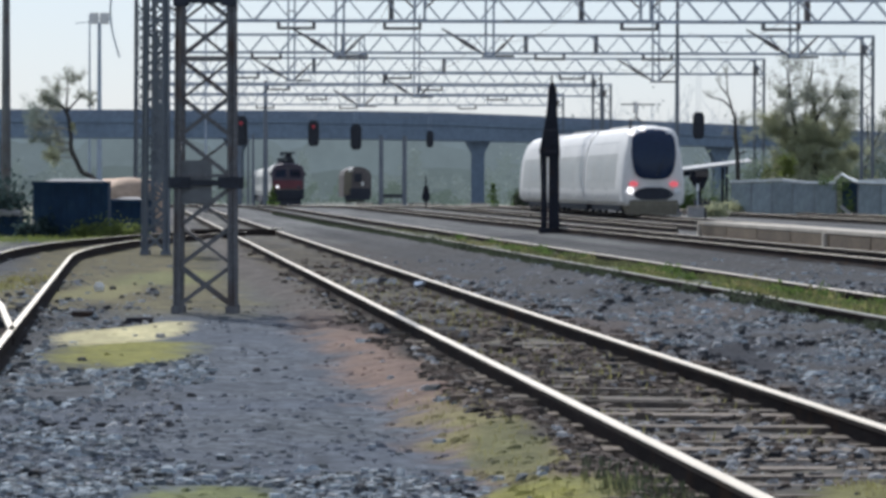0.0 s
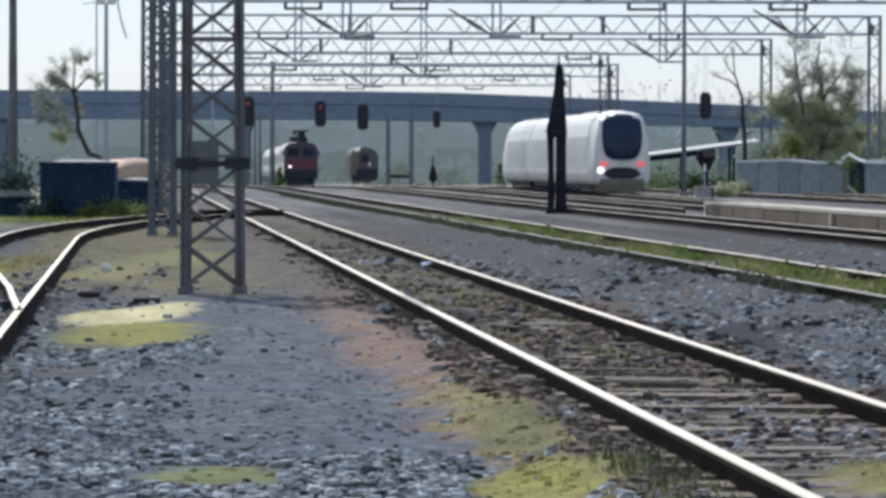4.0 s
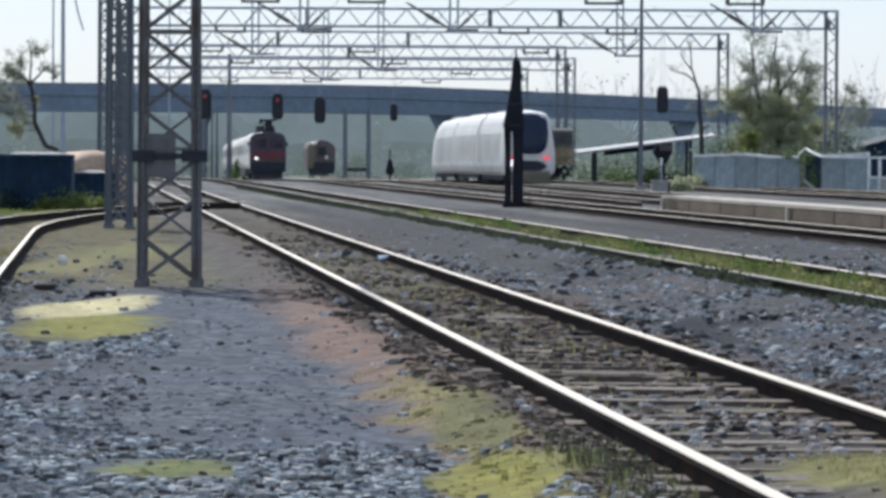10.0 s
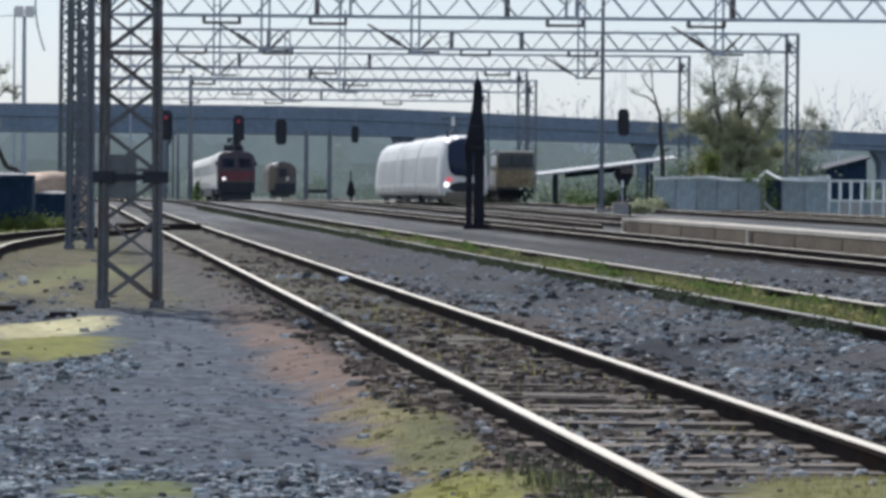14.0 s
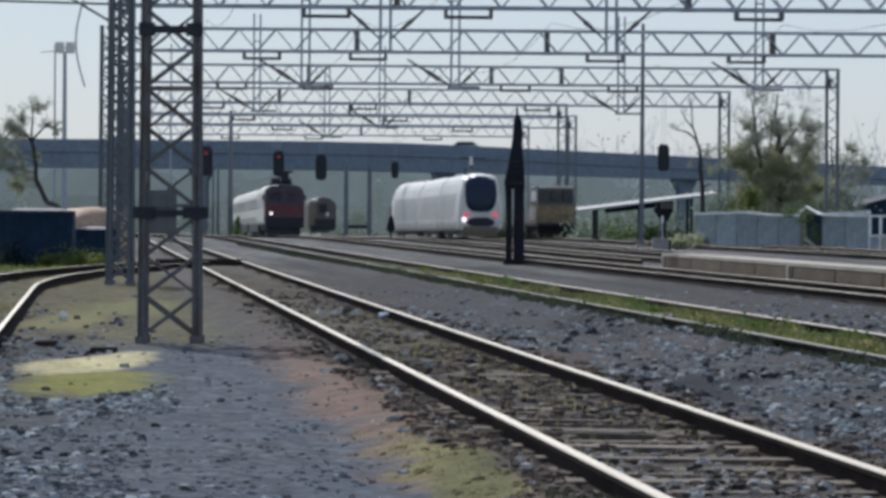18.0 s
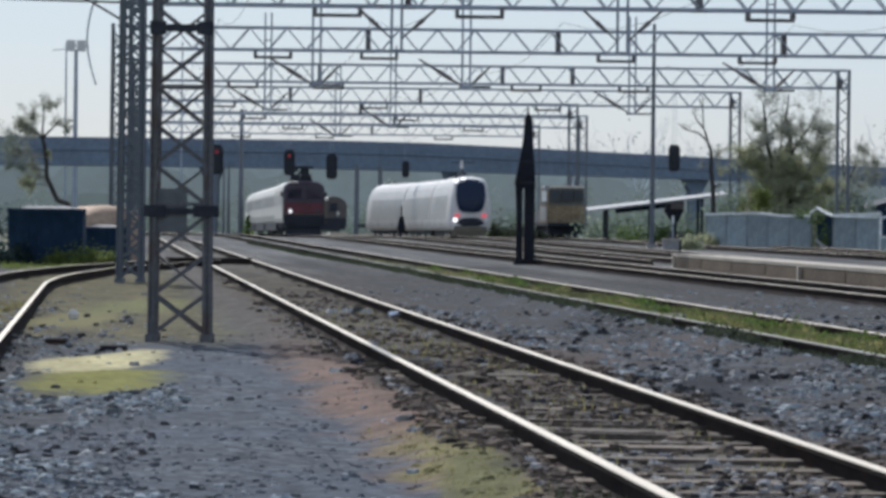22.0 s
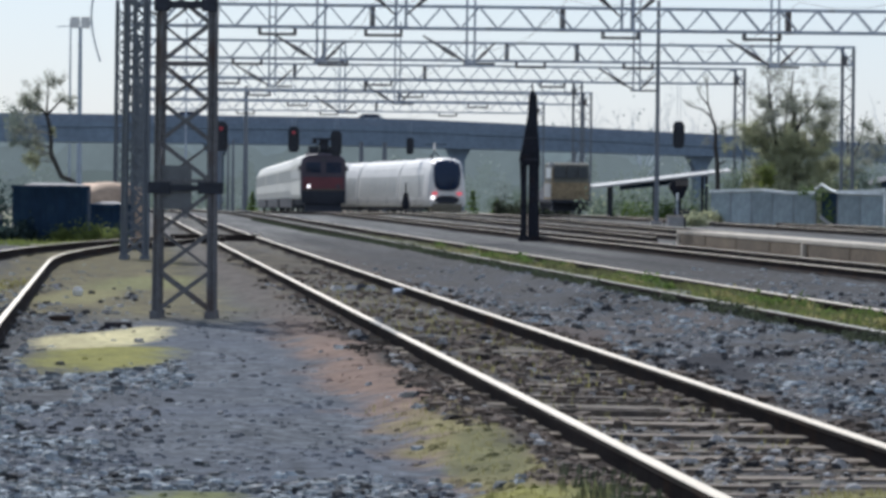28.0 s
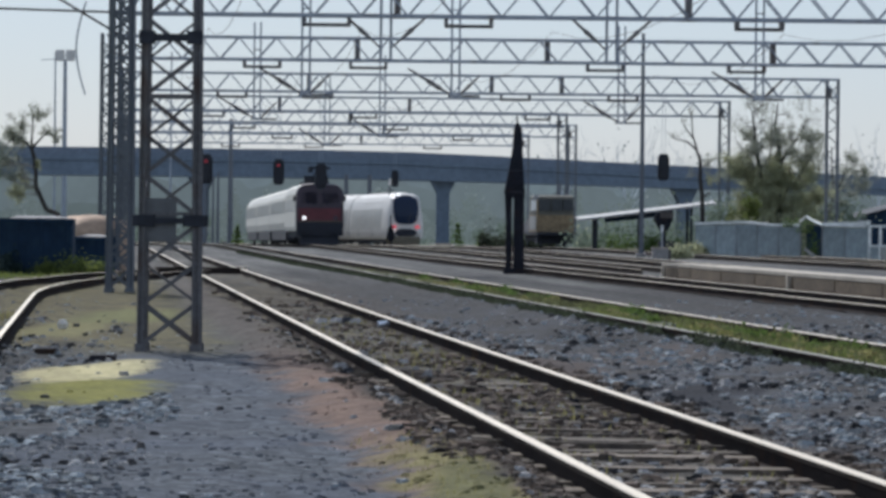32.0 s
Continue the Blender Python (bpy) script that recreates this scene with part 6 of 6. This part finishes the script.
foliage("shrub", "yellow-green sapling behind the fence", "shrub", [(19.55, 213, z, .45, .7) for z in (.8, 1.5, 2.2, 2.7)], M_FRESH, 420, 0.08, 35)
foliage("shrub", "dark shrub round the tree trunks", "shrub", [(x, 217.3, z, .5, 1.0) for x in (20.7, 22.5) for z in (0, .6, 1.3)], M_BUSH, 300, 0.08, 33)
foliage("climbing_plant", "dark green climbing plant over the fence gap", "climbing plant", [(19.9, 186.2, 1.3, .5, .8), (19.3, 187.4, 1.6, .5, .35), (20.15, 185.4, .2, .35, 1.1)], M_BUSH, 200, 0.06, 19)
foliage("shrub", "dark green shrub under the open shed", "shrub", [(14.7, 227.4, 0, .9, .8), (15.7, 227.2, 0, .9, 1.0), (13.2, 233.4, 0, 1.2, 1.2)], M_BUSH, 420, 0.1, 75)
foliage("shrub", "hazy green thicket behind the open shed", "shrub", [(11.5 + 1.3 * k, 241 + k % 3, .2 * (k % 2), 1.4, 1.5 + .4 * (k % 3)) for k in range(7)], M_MIDLEAF, 420, 0.12, 76)
foliage("bushes", "olive bushes along the fence", "bush", [(13.3, 182, 0, .5, .5), (14.7, 195, 0, .65, .6), (14.1, 196, 0, .5, .45), (15.2, 195, 0, .4, .5), (9.9, 290, -.4, 2, 1.6), (14.5, 300, -.4, 3, 2)], M_LEAF, 300, 0.12, 9)


# ---- between the far tracks ----
for x, y, h in ((3.5, 262, 1.9), (5.3, 268, 1.1), (-12.2, 268, 1.5)):
    foliage("shrub", "dark conical shrub between the tracks", "shrub", [(x, y, z * h + dip(y), .42 * (1.1 - z), .25) for z in (0, .2, .4, .6, .8)], M_BUSH, 60, 0.11, int(y))
foliage("scrub", "low dark scrub between the far tracks", "scrub", [(5.4, 262, 0, .5, 1.1), (6.3, 263, 0, 1.0, .8), (7.4, 264, 0, 1.0, .7), (8.6, 262, 0, .9, .5), (9.8, 263, 0, .9, .4)], M_SCRUB, 420, 0.11, 44)
dwarf = thing("ground_signal", "slim dark dwarf signal between the tracks", "railway signal", pose(-1.15, 250, dip(250)))
part("post", Build().tube((0, 0, 0), (0, 0, 2.2), .07, .04), M_DARKWOOD, dwarf)
part("head", Build().loft([[(-.12, -.12), (.12, -.12), (.12, .12), (-.12, .12)], [(-.3, -.14), (.3, -.14), (.3, .14), (-.3, .14)], [(-.12, -.12), (.14, -.12), (.14, .12), (-.12, .12)]], (.45, .7, 1.5)), M_DARKWOOD, dwarf)


marker = thing("cable_cabinet", "low grey cable cabinet with a thin white marker pole", "cabinet", pose(11.0, 163.0, 0))
part("cabinet_box", Build().box((0, 0, .28), (.7, .45, .62), bev=.03), M_CONCRETE, marker)
part("lid", Build().box((0, 0, .61), (.76, .5, .06), bev=.015), M_PLATFORM, marker, "pale lid")
part("side_post", Build().box((.42, 0, .26), (.1, .12, .6)), M_UNDER, marker, "dark short post")
part("marker_pole", Build().tube((.1, .3, -.05), (.1, .3, 1.3), .03, .03, 8), M_STEEL, marker)
part("marker_tip", Build().tube((.1, .3, 1.3), (.1, .3, 1.6), .05, .05, 8), M_RIM, marker, "white pole tip")


# ---- small things by the near lines ----
def points_gear():
    t = thing("points_rod", "dark steel points rod lying across the track", "points gear")
    part("rod", Build().beam((-7.4, 109.8, .06), (-4.9, 110.4, .06), .12, .3), M_RUST, t)
    for x, y in ((-6.38, 110.0), (-4.95, 112.4)):
        part("clamp", Build().box((x, y, .14), (.24, .5, .16), bev=.03), M_RAILHEAD, t, "bright rail joint")


points_gear()
single("branch_rail", Build().sweep(RAIL, [(-4.05, 35.2, 0), (-4.45, 38.2, 0), (-5.0, 42.4, 0), (-5.75, 47.5, 0), (-6.7, 53, 0)], 0, RAIL_KINDS), (M_RUST, M_RAILHEAD), "bright rail of the points in the siding", "rail", kind="structure")
for x, y, w, d, h, m_, lab in ((-3.42, 42.3, .3, .5, .04, M_DARKWOOD, "dark timber offcut lying on the ground"), (-4.26, 44.3, .26, .42, .035, M_RUST, "dark flat iron plate lying on the ground")):
    single("scrap", Build().loft([[(-w / 2, -d / 2), (w / 2, -d / 2 * .8), (w / 2 * .9, d / 2), (-w / 2, d / 2 * .7)], [(-w / 2 * .95, -d / 2 * .9), (w / 2 * .95, -d / 2 * .75), (w / 2 * .85, d / 2 * .9), (-w / 2 * .9, d / 2 * .65)]], (-.05, h)), m_, lab, "scrap", pose(x, y, 0))
box_ = thing("points_lever", "black points lever box beside the siding", "points gear", pose(-4.62, 39.6, -.02))
part("box", Build().box((0, 0, .06), (.2, .4, .14), bev=.03), M_UNDER, box_)
part("lever", Build().tube((-.05, 0, .1), (-.12, .1, .22), .02), M_UNDER, box_)
single("white_stone", Build().loft([[(.07 * math.cos(a), .07 * math.sin(a)) for a in (0, .9, 1.8, 2.7, 3.6, 4.5, 5.4)], [(.085 * math.cos(a), .08 * math.sin(a)) for a in (0, .9, 1.8, 2.7, 3.6, 4.5, 5.4)], [(.04 * math.cos(a), .045 * math.sin(a)) for a in (0, .9, 1.8, 2.7, 3.6, 4.5, 5.4)]], (-.02, .05, .11)), M_WHITE, "single white stone on the dry earth", "stone", pose(-5.0, 54.4, 0))
single("plastic_bottle", Build().tube((0, 0, 0), (.17, .05, .02), .05, .045, 10).tube((.17, .05, .02), (.23, .07, .03), .022, .018, 8), M_GLINT, "small clear plastic bottle between the rails", "bottle", pose(-.42, 54.6, .08))
for x, y, a in ((-1.3, 57.0, 10), (-.78, 57.2, 60), (-1.08, 57.6, 40)):
    single("litter", Build().loft([[(-.09, -.1), (.1, -.08), (.08, .1), (-.1, .08)], [(-.05, -.06), (.06, -.04), (.04, .06), (-.06, .03)]], (-.02, .05)), M_ROOF, "pale scrap of litter between the rails", "litter", pose(x, y, .05, 0, 0, a), group="litter between the rails")

single("litter", Build().loft([[(-.1, -.12), (.12, -.1), (.1, .12), (-.12, .1)], [(-.05, -.06), (.07, -.05), (.05, .06), (-.06, .05)]], (-.02, .08)), M_UNDER, "black crumpled scrap between the rails", "litter", pose(-.92, 57.3, .04), group="litter between the rails")


# ---- loose stones ----
def stones():
    rnd = random.Random(5)
    loose, bed = Build(), Build()
    made = 0
    while made < 13500:
        y = 15.5 * (82.0 / 15.5) ** rnd.random()
        x = rnd.uniform(-0.125, 0.14) * y
        d = x - T1(y)
        if abs(abs(d) - 0.7525) < 0.13 or abs(abs(x - T2(y)) - 0.7525) < 0.13:
            continue
        # thick on the left and close by, thin on the trodden grit in the middle
        trodden = -3.5 + 1.1 * noise.noise((x * .7, y * .22, 4)) < d < -1.35 + .3 * noise.noise((x, y * .4, 7)) and y > 20.5 + 4.0 * noise.noise((x * 1.1, y * .5, 2)) + rnd.uniform(-1.2, 1.2)
        much = 0.012 if trodden else ((0.55 if y < 27 else 0.36) if -1.35 < d < 1.3 else 0.42)
        if y < 20 and not trodden:
            much = 0.9
        if d < -3.4 and y > 33:
            much = 0.15
        if d > 1.2:
            much = 0.2
        if y < 27 and abs(d) < .65:
            much = 0.2 if y < 24 else 0.3
        if any(((x - a) / c) ** 2 + ((y - b_) / e) ** 2 < 1.1 for a, b_, c, e, k in MOSS):
            much = 0.008
        if -2.0 < d < -1.1 and y < 27:
            much *= .45
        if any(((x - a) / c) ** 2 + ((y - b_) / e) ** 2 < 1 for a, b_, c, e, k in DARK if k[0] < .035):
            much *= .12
        if -2.6 < d < -1.1 and y > 36:
            much *= .15
        much *= 1 if trodden else max(0.06, 0.2 + 2.0 * (noise.noise((x * .8, y * .4, 9)) + .28))
        if rnd.random() > much * min(1.0, max(0.0, (84.0 - y) / 38.0)):
            continue
        made += 1
        b = bed if abs(d) < 1.35 else loose
        s = (1.15 if abs(d) < 1.4 else 1) * rnd.choice((.016, .022, .028, .036, .045, .056, .075 if y > 24 or d > 1.2 else .05)) * rnd.uniform(.8, 1.25) * (.6 if trodden or (abs(d) < .7 and y < 21) else 1)
        z = ground_z(x, y)
        a = rnd.uniform(0, 6.28)
        ca, sa = math.cos(a), math.sin(a)
        flat = rnd.uniform(.2, .5)
        pts = []
        for k in range(6):
            u = k * math.pi / 3 + rnd.uniform(-.3, .3)
            q = s * rnd.uniform(.75, 1.35)
            pts.append((math.cos(u) * q, math.sin(u) * q * .8, -.25 * s))
        for k in range(4):
            u = k * math.pi / 2 + rnd.uniform(-.4, .4)
            q = s * rnd.uniform(.4, .75)
            pts.append((math.cos(u) * q, math.sin(u) * q, s * flat * rnd.uniform(.7, 1.1)))
        b.poly([(x + p[0] * ca - p[1] * sa, y + p[0] * sa + p[1] * ca, z + p[2]) for p in pts],
               [(6, 7, 8, 9), (0, 1, 7, 6), (1, 2, 7), (2, 3, 8, 7), (3, 4, 8), (4, 5, 9, 8), (5, 0, 6, 9)])
    # single sooty and pale stones, thickest close by and at the edges of the trodden grit
    dark, light = Build(), Build()
    for b, count in ((dark, 1700), (light, 2000)):
        made = 0
        while made < count:
            y = 15.5 * (60.0 / 15.5) ** rnd.random()
            x = rnd.uniform(-0.125, 0.14) * y
            d = x - T1(y)
            if abs(abs(d) - 0.7525) < 0.16 or abs(x - T2(y)) < 0.9:
                continue
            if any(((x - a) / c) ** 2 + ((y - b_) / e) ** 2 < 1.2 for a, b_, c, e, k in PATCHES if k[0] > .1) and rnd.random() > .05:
                continue
            if -3.2 < d < -1.15 and 20 < y < 64 and rnd.random() > .025 or abs(d) < .65 and y > 25 and rnd.random() > .35 or noise.noise((x * .9, y * .35, 6)) < rnd.uniform(-.35, .25):
                continue
            made += 1
            s, z, a = rnd.choice((.014, .02, .026, .034, .046)) * rnd.uniform(.8, 1.25), ground_z(x, y), rnd.uniform(0, 6.28)
            s *= 1 + .5 * min(1, max(0, (y - 28) / 14))
            up = s * rnd.uniform(.35, .8)
            pts = [(x + s * rnd.uniform(.8, 1.35) * math.cos(a + k * 1.047), y + s * rnd.uniform(.7, 1.1) * math.sin(a + k * 1.047), z - .3 * s) for k in range(6)]
            pts += [(x + s * rnd.uniform(.4, .8) * math.cos(a + k * 1.571), y + s * rnd.uniform(.4, .7) * math.sin(a + k * 1.571), z + up * rnd.uniform(.75, 1.1)) for k in range(4)]
            b.poly(pts, [(6, 7, 8, 9), (0, 1, 7, 6), (1, 2, 7), (2, 3, 8, 7), (3, 4, 8), (4, 5, 9, 8), (5, 0, 6, 9)])
    single("ballast_stones", dark, M_DARKSTONE, "sooty dark stones strewn over the gravel", "gravel", kind="stuff")
    single("ballast_stones", light, M_PALESTONE, "pale broken stones strewn over the gravel", "gravel", kind="stuff")
    # low clods and grit in the colours of the ground they lie on
    grit, made = Build(), 0
    while made < 5200:
        y = 15.5 * (50.0 / 15.5) ** rnd.random()
        x = rnd.uniform(-0.125, 0.14) * y
        d = x - T1(y)
        if abs(d) < 0.9 or abs(abs(x - T2(y)) - 0.7525) < 0.13 or rnd.random() > .35 + 1.3 * (noise.noise((x * 1.6, y * .7, 1)) + .3):
            continue
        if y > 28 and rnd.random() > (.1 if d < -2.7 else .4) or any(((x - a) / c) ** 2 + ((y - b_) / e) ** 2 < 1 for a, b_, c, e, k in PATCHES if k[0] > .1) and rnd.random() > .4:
            continue
        if -3.4 < d < -1.3 and 20.5 < y < 38 and rnd.random() > .3:
            continue
        made += 1
        s = rnd.choice((.015, .02, .026, .034, .044)) * rnd.uniform(.8, 1.3)
        z, a, hi = ground_z(x, y), rnd.uniform(0, 6.28), s * rnd.uniform(.12, .45)
        pts = [(x + s * rnd.uniform(.8, 1.3) * math.cos(a + k * 1.2566), y + s * rnd.uniform(.8, 1.3) * math.sin(a + k * 1.2566), z - .01) for k in range(5)]
        pts += [(x + s * .45 * math.cos(a + .4 + k * 2.0944), y + s * .45 * math.sin(a + .4 + k * 2.0944), z + hi * rnd.uniform(.7, 1.1)) for k in range(3)]
        grit.poly(pts, [(5, 6, 7), (0, 1, 5), (1, 2, 6, 5), (2, 3, 6), (3, 4, 7, 6), (4, 0, 5, 7)])
    single("grit", grit, M_GROUND, "low clods and grit on the trodden ground", "gravel", kind="stuff")
    single("ballast_stones", loose, M_STONE, "loose grey ballast stones beside the track", "gravel", kind="stuff")
    single("ballast_stones", bed, M_BEDSTONE, "brownish ballast stones between the rails", "gravel", kind="stuff")


stones()


def blades(name, label, mat_, spots, n, seed, hi=0.12):
    rnd = random.Random(seed)
    b = Build()
    for _ in range(n):
        x, y = spots(rnd)
        h, a = hi * rnd.uniform(.4, 1.2), rnd.uniform(0, 6.28)
        w = h * .14
        lx, ly = math.cos(a) * h * .35, math.sin(a) * h * .35
        z = ground_z(x, y)
        b.poly([(x - w, y, z - .02), (x + w, y, z - .02), (x + lx + w * .3, y + ly, z + h), (x + lx - w * .3, y + ly, z + h)], [(0, 1, 2, 3)])
    single(name, b, mat_, label, "grass", kind="stuff")


def along(track, y0, y1, d0, d1):
    def pick(rnd):
        y = rnd.uniform(y0, y1)
        return track(y) + rnd.uniform(d0, d1), y
    return pick


def patchy(track, y0, y1, d0, d1):
    base = along(track, y0, y1, d0, d1)
    def pick(rnd):
        while True:
            x, y = base(rnd)
            if noise.noise((x * 1.4, y * .25, 3)) > rnd.uniform(-.4, .3):
                return x, y
    return pick


blades("grass", "green grass growing between the rails", M_GRASS, patchy(T2, 34, 130, -0.62, 0.66), 5000, 2, 0.055)
blades("grass", "thick green grass between the rails", M_GRASS, patchy(T2, 36, 80, -0.2, 0.62), 9000, 12, 0.075)
blades("grass", "bright grass tufts between the rails", M_FRESH, patchy(T2, 38, 66, -0.35, 0.6), 1500, 41, 0.085)
blades("grass", "dry stalks between the rails", M_DRY, patchy(T2, 36, 100, -0.6, 0.64), 1800, 15, 0.06)
blades("grass", "dark green grass along the rail", M_SCRUB, patchy(T2, 36, 140, -1.2, -0.82), 4200, 3, 0.06)
blades("grass", "bright grass verge in front of the containers", M_FRESH, lambda q: (q.uniform(-13.5, -7.6), q.uniform(98, 106.5)), 1100, 5, 0.11)
blades("grass", "dry grass left of the siding", M_DRY, lambda q: (-6.2 + q.uniform(-1.5, -.1), q.uniform(44, 62)), 1500, 6, 0.07)
blades("weeds", "low weeds on the moss beside the track", M_DRY, along(T1, 17, 27, -1.75, -1.15), 500, 8, 0.028)
blades("weeds", "small weeds between the rails", M_DRY, patchy(T1, 22, 60, -0.6, 0.6), 900, 10, 0.05)
blades("weeds", "mossy weeds between the near rails", M_DRY, along(T1, 15.5, 19.0, -0.1, 0.66), 1700, 14, 0.022)
blades("grass", "weeds beside the near rail", M_GRASS, patchy(T1, 15.5, 19.2, -1.3, -0.85), 260, 4, 0.05)
blades("weeds", "dark weeds at the foot of the near rail", M_SCRUB, patchy(T1, 15.5, 20.0, -1.2, -0.82), 420, 24, 0.05)
blades("scrub_grass", "dark matted grass along the overgrown rail", M_SCRUB, along(T2, 60, 190, -1.15, -0.8), 5200, 31, 0.1)


for seed, leaf, lab, n in ((81, M_BUSH, "dark green clumps in the grass between the rails", 34), (82, M_DRY, "faded yellow clumps in the grass between the rails", 22), (83, M_SCRUB, "dark matted clumps along the overgrown rail", 40)):
    q = random.Random(seed)
    tufts = []
    for _ in range(n):
        y = 36 * (100 / 36) ** q.random()
        x = T2(y) + (q.uniform(-1.15, -.86) if seed == 83 else q.uniform(.0, .62) if seed == 81 else q.uniform(-.55, .4))
        tufts.append((x, y, ground_z(x, y), q.uniform(.1, .22), q.uniform(.06, .14)))
    foliage("grass", lab, "grass", [(x, y + dy, z, r, h) for x, y, z, r, h in tufts for dy in (-.35, 0, .35)], leaf, 60, .028, seed)

# ---- what moves ----
def motions():
    """The railcar draws away, the locomotive and its coaches come nearer."""
    away = spline((0, 8, 16, 24, 28, 32), (166.0, 197.0, 226.0, 256.5, 270.5, 285.0))
    near = spline((0, 9, 14, 19, 24, 28, 32), (354.0, 319.5, 301.7, 284.2, 266.5, 253.3, 239.8))
    times = [2 * i for i in range(17)]
    for i, c in enumerate(RAILCARS):
        walk(c, [(t, between(T5, away(t) + 17.0 * i, CAR)) for t in times])
    walk(LOCO, [(t, between(T3, near(t), 15.5)) for t in times])
    for i, c in enumerate(COACHES):
        walk(c, [(t, between(T3, near(t) + 16.4 + 25.2 * i, 24.4)) for t in times])
    # each car waits beyond the view, crosses at one speed, and waits again
    for c, (at_x, when) in zip(CARS, ((27.0, 16.7), (20.5, 25.0), (-6.5, 28.0))):
        rows = []
        for t in range(0, 33):
            x = min(190.0, max(-190.0, at_x - 16.0 * (t - when)))
            rows.append((t, pose(x, BRIDGE_Y + 2.6, DECK_TOP(x) + 0.02, 0, 0, 180)))
        walk(c, rows)


motions()
